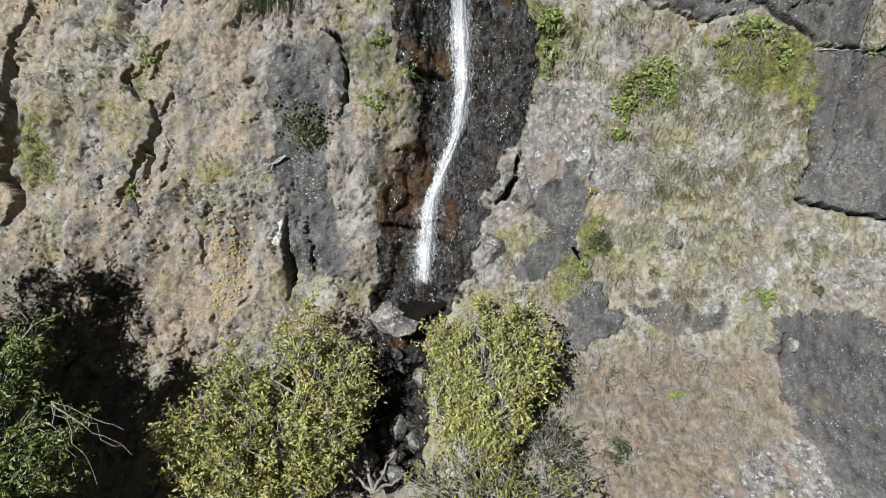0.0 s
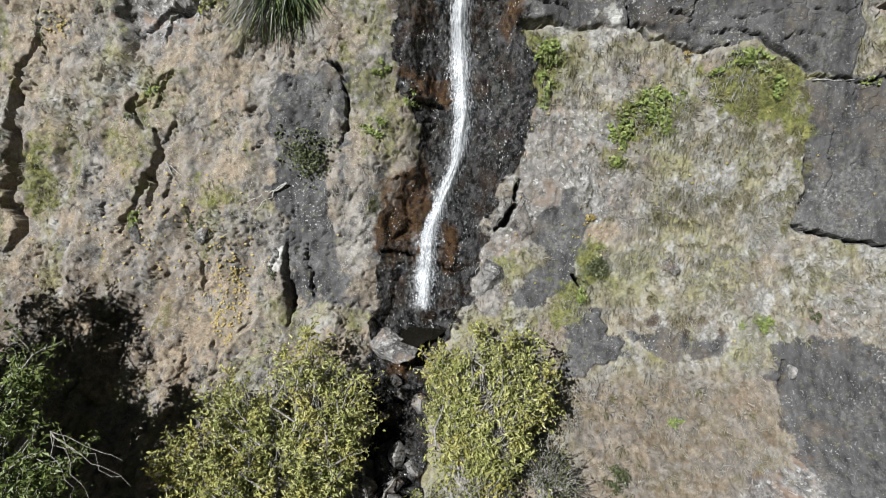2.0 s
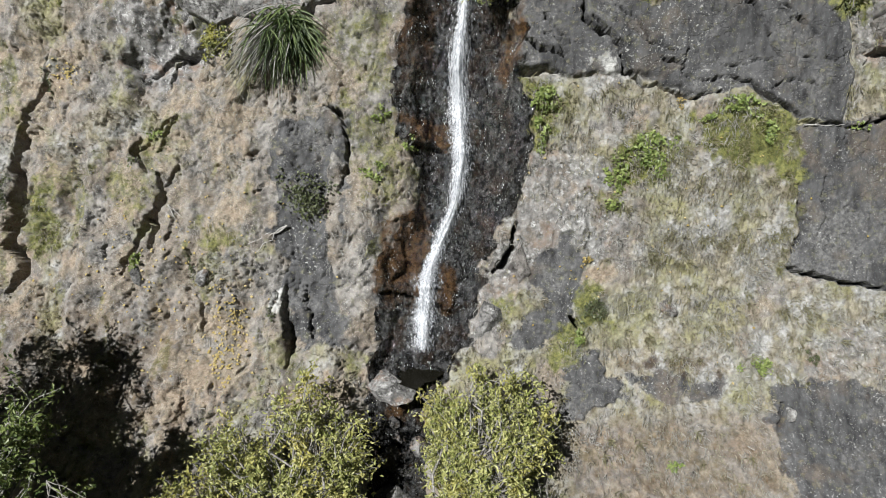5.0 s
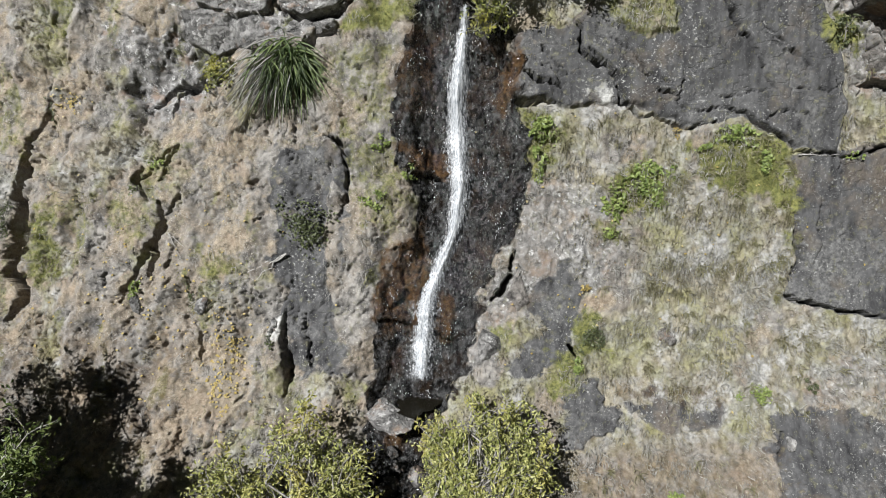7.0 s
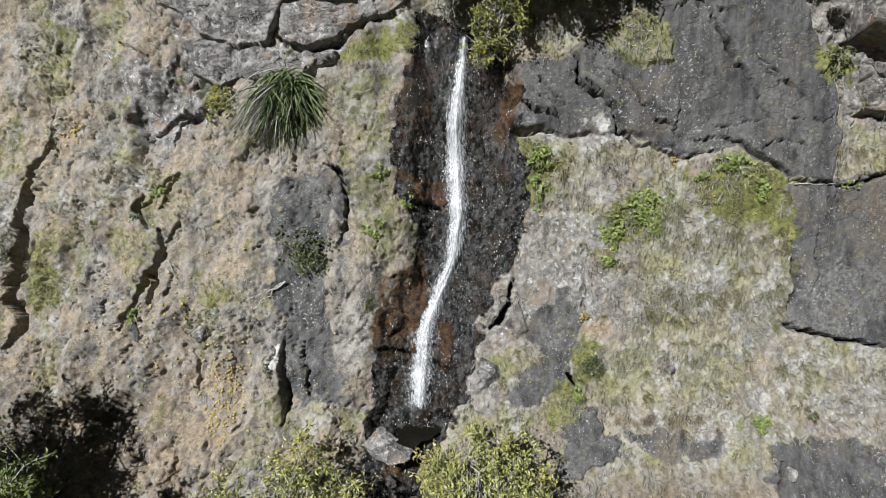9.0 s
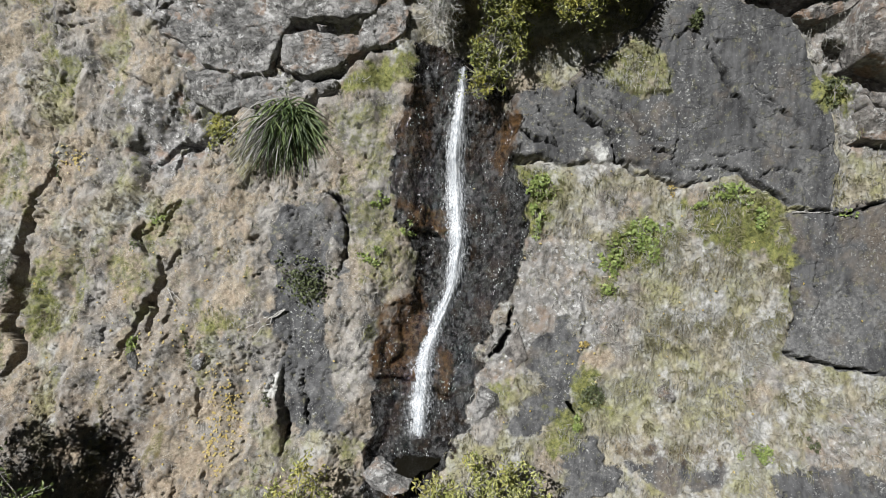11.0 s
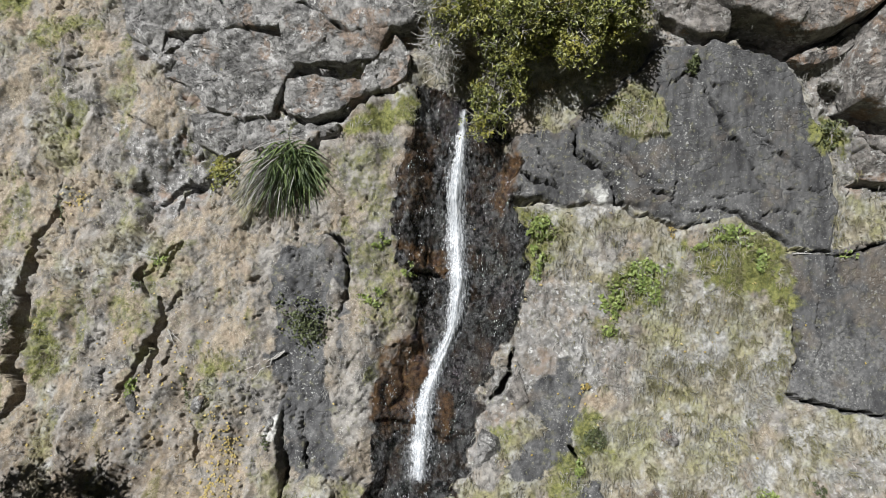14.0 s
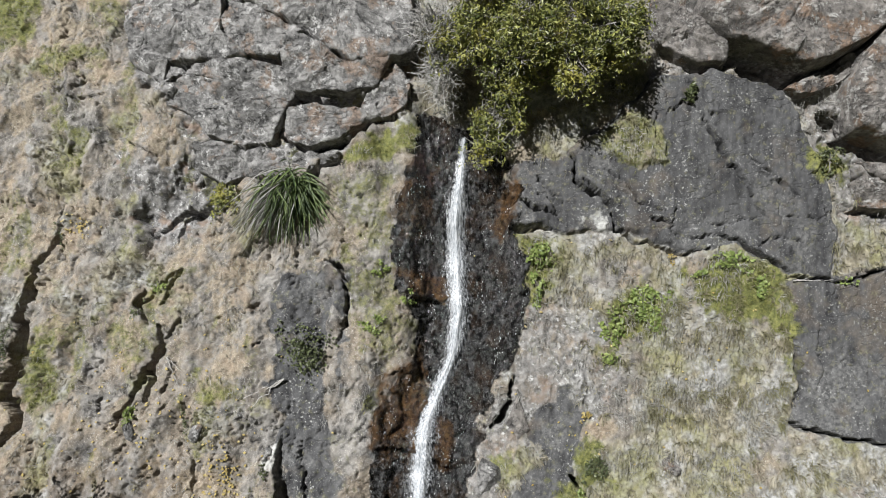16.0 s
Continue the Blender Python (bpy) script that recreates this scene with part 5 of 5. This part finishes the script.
for n, (p, ru, rv, h, cnt, size, mat, label) in enumerate((
        ((-3.16, 2.63), 0.5, 0.62, 0.35, 620, 0.075, LEAF_DULL, "dark grey-green bush clinging to bare rock"),
        ((-5.25, 6.4), 0.38, 0.42, 0.35, 520, 0.07, LEAF_OLIVE, "olive-green bush beside the tussock"),
        ((7.47, -1.16), 0.26, 0.2, 0.2, 260, 0.06, LEAF_FRESH, "small round green bush on dry ground"),
        ((8.79, -0.93), 0.14, 0.15, 0.12, 110, 0.05, LEAF_DULL, "small dull green bush on dry ground"),
        ((3.69, -4.27), 0.26, 0.22, 0.2, 260, 0.06, LEAF_DULL, "small dark green bush on dry ground"),
        ((5.25, -3.33), 0.2, 0.13, 0.1, 120, 0.06, LEAF_FRESH, "flat green cushion plant on dry ground"),
        ((5.87, 8.61), 0.22, 0.26, 0.2, 120, 0.10, LEAF_DULL, "pale grey-green rosette plant on the slab"),
        ((4.15, 3.46), 0.32, 0.42, 0.12, 170, 0.11, LEAF_FRESH, "mat of bright green broad leaves"),
        ((4.88, 3.92), 0.5, 0.42, 0.14, 300, 0.11, LEAF_FRESH, "mat of bright green broad leaves"),
        ((5.23, 3.53), 0.3, 0.28, 0.12, 130, 0.11, LEAF_FRESH, "mat of bright green broad leaves"),
        ((3.98, 2.63), 0.3, 0.14, 0.1, 70, 0.09, LEAF_FRESH, "few bright green broad leaves"),
        ((2.41, 5.08), 0.36, 0.35, 0.18, 260, 0.09, LEAF_FRESH, "bright green plants beside the wet gully"),
        ((2.38, 4.36), 0.2, 0.35, 0.18, 160, 0.09, LEAF_FRESH, "bright green plants beside the wet gully"),
        ((6.89, 4.86), 0.5, 0.2, 0.2, 220, 0.09, LEAF_FRESH, "fresh green leaves under the slab's edge"),
        ((7.67, 4.35), 0.3, 0.3, 0.15, 120, 0.09, LEAF_FRESH, "fresh green leaves in a grassy patch"),
        ((6.22, 4.59), 0.2, 0.14, 0.12, 80, 0.08, LEAF_FRESH, "fresh green leaves in a grassy patch"),
        ((9.91, 4.48), 0.3, 0.14, 0.12, 70, 0.08, LEAF_FRESH, "few green leaves on top of a slab"),
        ((5.59, 5.01), 0.14, 0.1, 0.1, 50, 0.06, LEAF_FALLEN, "small yellowed plant under the slab's edge"),
        ((-7.06, 1.26), 0.22, 0.2, 0.15, 130, 0.07, LEAF_FRESH, "green plant at the foot of a cleft"),
        ((-6.67, 4.35), 0.18, 0.2, 0.15, 90, 0.07, LEAF_FRESH, "green plant in a cleft"),
        ((-7.11, 3.7), 0.2, 0.3, 0.15, 120, 0.06, LEAF_DULL, "dull green plant along a cleft"),
        ((-9.36, 5.69), 0.14, 0.5, 0.12, 130, 0.06, LEAF_DULL, "dull plants in a narrow cleft"),
        ((-10.41, 2.9), 0.22, 0.4, 0.2, 180, 0.06, LEAF_DULL, "dull plants in a dark cleft"),
        ((-1.49, 3.36), 0.28, 0.2, 0.12, 110, 0.08, LEAF_FRESH, "bright green leaves on a mossy rib"),
        ((-1.36, 4.68), 0.2, 0.16, 0.1, 70, 0.08, LEAF_FRESH, "bright green leaves on a mossy rib"),
        ((-0.76, 3.96), 0.18, 0.14, 0.1, 60, 0.07, LEAF_FRESH, "bright green leaves beside the wet gully"),
        ((3.58, 0.13), 0.3, 0.36, 0.2, 220, 0.07, LEAF_DULL, "rounded green tuft between rock ribs"),
        ((3.22, -0.51), 0.22, 0.24, 0.15, 120, 0.07, LEAF_FRESH, "yellow-green tuft between rock ribs"),
        ((3.47, 1.35), 0.14, 0.14, 0.1, 50, 0.07, LEAF_FALLEN, "small yellowed plant between rock ribs"),
        ((9.4, 7.34), 0.35, 0.3, 0.2, 200, 0.07, LEAF_DULL, "green tuft below the tall boulder"),
        ((-3.94, 0.06), 0.14, 0.14, 0.1, 60, 0.06, LEAF_DULL, "small dull green plant by a cleft"),
        ((-5.86, 1.16), 0.14, 0.25, 0.1, 70, 0.05, LEAF_DULL, "small dull green plant on the slope"),
        ((-4.08, 7.88), 0.12, 0.18, 0.1, 50, 0.06, LEAF_FRESH, "small yellow-green plant in a rock cleft"))):
    low_plant("bush" if "bush" in label else "plant", p, ru, rv, h, cnt, size, mat, label, 400 + n)


# ---------------- tussock ----------------
def tussock():
    rng = np.random.RandomState(55)
    p = (-3.6, 6.62)
    base = on_face(p[0], p[1])[0]
    ob = thing("tussock", base, "large tussock of arching green strap leaves with dead straw", "plant")

    def straps(count, length, width, aim, spread, droop):
        pieces = []
        for _ in range(count):
            d = np.array([aim[0] + rng.normal(0, spread), -0.7 + rng.normal(0, 0.2), aim[1] + rng.normal(0, spread)])
            d /= np.linalg.norm(d)
            L = length * rng.uniform(0.6, 1.15)
            t = np.linspace(0, 1, 7)[:, None]
            r0 = base + np.array([rng.normal(0, 0.22), 0, rng.normal(0, 0.18)])
            line = r0 + d * L * t + np.array([rng.normal(-0.05, 0.3), 0.1, -1.0]) * (droop * rng.uniform(0.45, 1.15) * L * t ** 2.2)
            side = np.cross(d, np.array([rng.normal(0, 0.4), -1, 0.3]))
            side /= np.linalg.norm(side)
            w = width * np.sin(np.pi * np.clip(t * 0.85 + 0.15, 0, 1)) ** 0.7
            v = np.concatenate([line - side * w, line + np.array([0, 0.01, -0.008]), line + side * w])
            k = np.arange(6)[:, None]
            pieces.append((v, np.concatenate([k + np.array([[0, 7, 8, 1]]), k + np.array([[7, 14, 15, 8]])])))
        return join(pieces)
    tagged(part("green_leaves", *straps(520, 0.9, 0.021, (0.25, 0.0), 0.62, 0.95), BLADE_GREEN, ob), kind="stuff")
    tagged(part("dead_leaves", *straps(130, 1.1, 0.014, (-0.8, -0.25), 0.4, 0.85), BLADE_GREY, ob, "bleached dead leaves hanging down"), kind="stuff")


tussock()


# ---------------- fallen leaves, dead twigs, spray with modelled glints ---
def fallen():
    rng = np.random.RandomState(66)
    us_, vs_ = [], []
    for p, ru, rv, n in (((-4.87, -0.52), 0.45, 1.2, 130), ((-5.05, -1.07), 0.16, 0.4, 30), ((-4.73, 0.05), 0.18, 0.2, 26), ((-8.89, 5.75), 0.35, 0.25, 60), ((-6.32, 1.16), 3.0, 2.2, 160), ((5.04, 2), 3.0, 3.0, 60)):
        _, u, v = clumps(p, ru, rv, n, 700 + n)
        us_.append(u)
        vs_.append(v)
    u, v = np.concatenate(us_), np.concatenate(vs_)
    ob = mesh_object("fallen_leaves", *leaves(rng, on_face(u, v, 0.03), 0.07, TOWARD, 0.85, 0.7), LEAF_FALLEN, False)
    tagged(ob, "yellow fallen leaves lying on bare soil", "fallen leaves", kind="stuff")


fallen()


def dead_branch(p, ends, out, seed, label, r=0.02, wood=None):
    rng = np.random.RandomState(seed)
    a = on_face(p[0], p[1], out)[0]
    ob = thing("dead_branch", a, label, "branch")
    for e in ends:
        b = on_face(e[0], e[1], out * 1.03)[0]
        line = bent(rng, a, b, 9, 0.28)
        part("stick", *tube(line, np.linspace(r, r * 0.35, 9), 5), wood or TWIG, ob)
    return ob


dead_branch((-3.58, 2.13), [(-4.48, 1.69), (-4.27, 1.49), (-3.95, 1.89)], 0.08, 1, "bleached dead branch lying on the slope")
dead_branch((-6.4, 2.63), [(-5.98, 2.29), (-6.03, 1.96)], 0.06, 2, "thin bleached twig on the slope", 0.012)
dead_branch((-6.2, -2.4), [(-4.75, -3.15), (-4.9, -3.0), (-5.15, -3.5), (-5.5, -3.4), (-4.95, -2.8)], 3.7, 3, "bare grey-white branch reaching out of the shaded tree", 0.008, BARK)
dead_branch((8.42, 4.47), [(9.05, 4.58), (9.76, 4.51)], 0.1, 4, "thin bleached twig on top of a slab", 0.014)
dead_branch((-1.41, -4.87), [(-1, -4.26), (-1.75, -3.85), (-0.75, -4.62), (-2.06, -4.24)], 0.5, 5, "tangled grey driftwood by the stream", 0.045, BARK)


def spray():
    # white drops that also stand in for sun glints on the wet rock
    rng = np.random.RandomState(77)
    wet_n = 14000
    u, v = scatter(rng, wet_n, lambda a, b: mask_at("wet", a, b) * smooth(0.1, 0.5, fbm(a * 3.2, b * 1.3, 4, 91)), -3.2, 2.2, -6, 8)
    pos = on_face(u, v, 0.01)
    r = 0.0025 + 0.009 * rng.rand(len(u)) ** 2.5
    off = np.array([[1, 0, 0], [-1, 0, 0], [0, 1, 0], [0, -1, 0], [0, 0, 2.6], [0, 0, -2.6]])
    verts = (pos[:, None, :] + off[None] * r[:, None, None]).reshape(-1, 3)
    tri = np.array([[0, 2, 4], [2, 1, 4], [1, 3, 4], [3, 0, 4], [2, 0, 5], [1, 2, 5], [3, 1, 5], [0, 3, 5]])
    faces = (np.arange(len(u))[:, None, None] * 6 + tri[None]).reshape(-1, 3)
    n = Nodes("glint_drops")
    ob = mesh_object("spray", verts, faces, n.finish((0.85, 0.88, 0.9), 0.1))
    tagged(ob, "white drops modelled as spray and sun glints on the wet rock", "spray", kind="stuff")


spray()
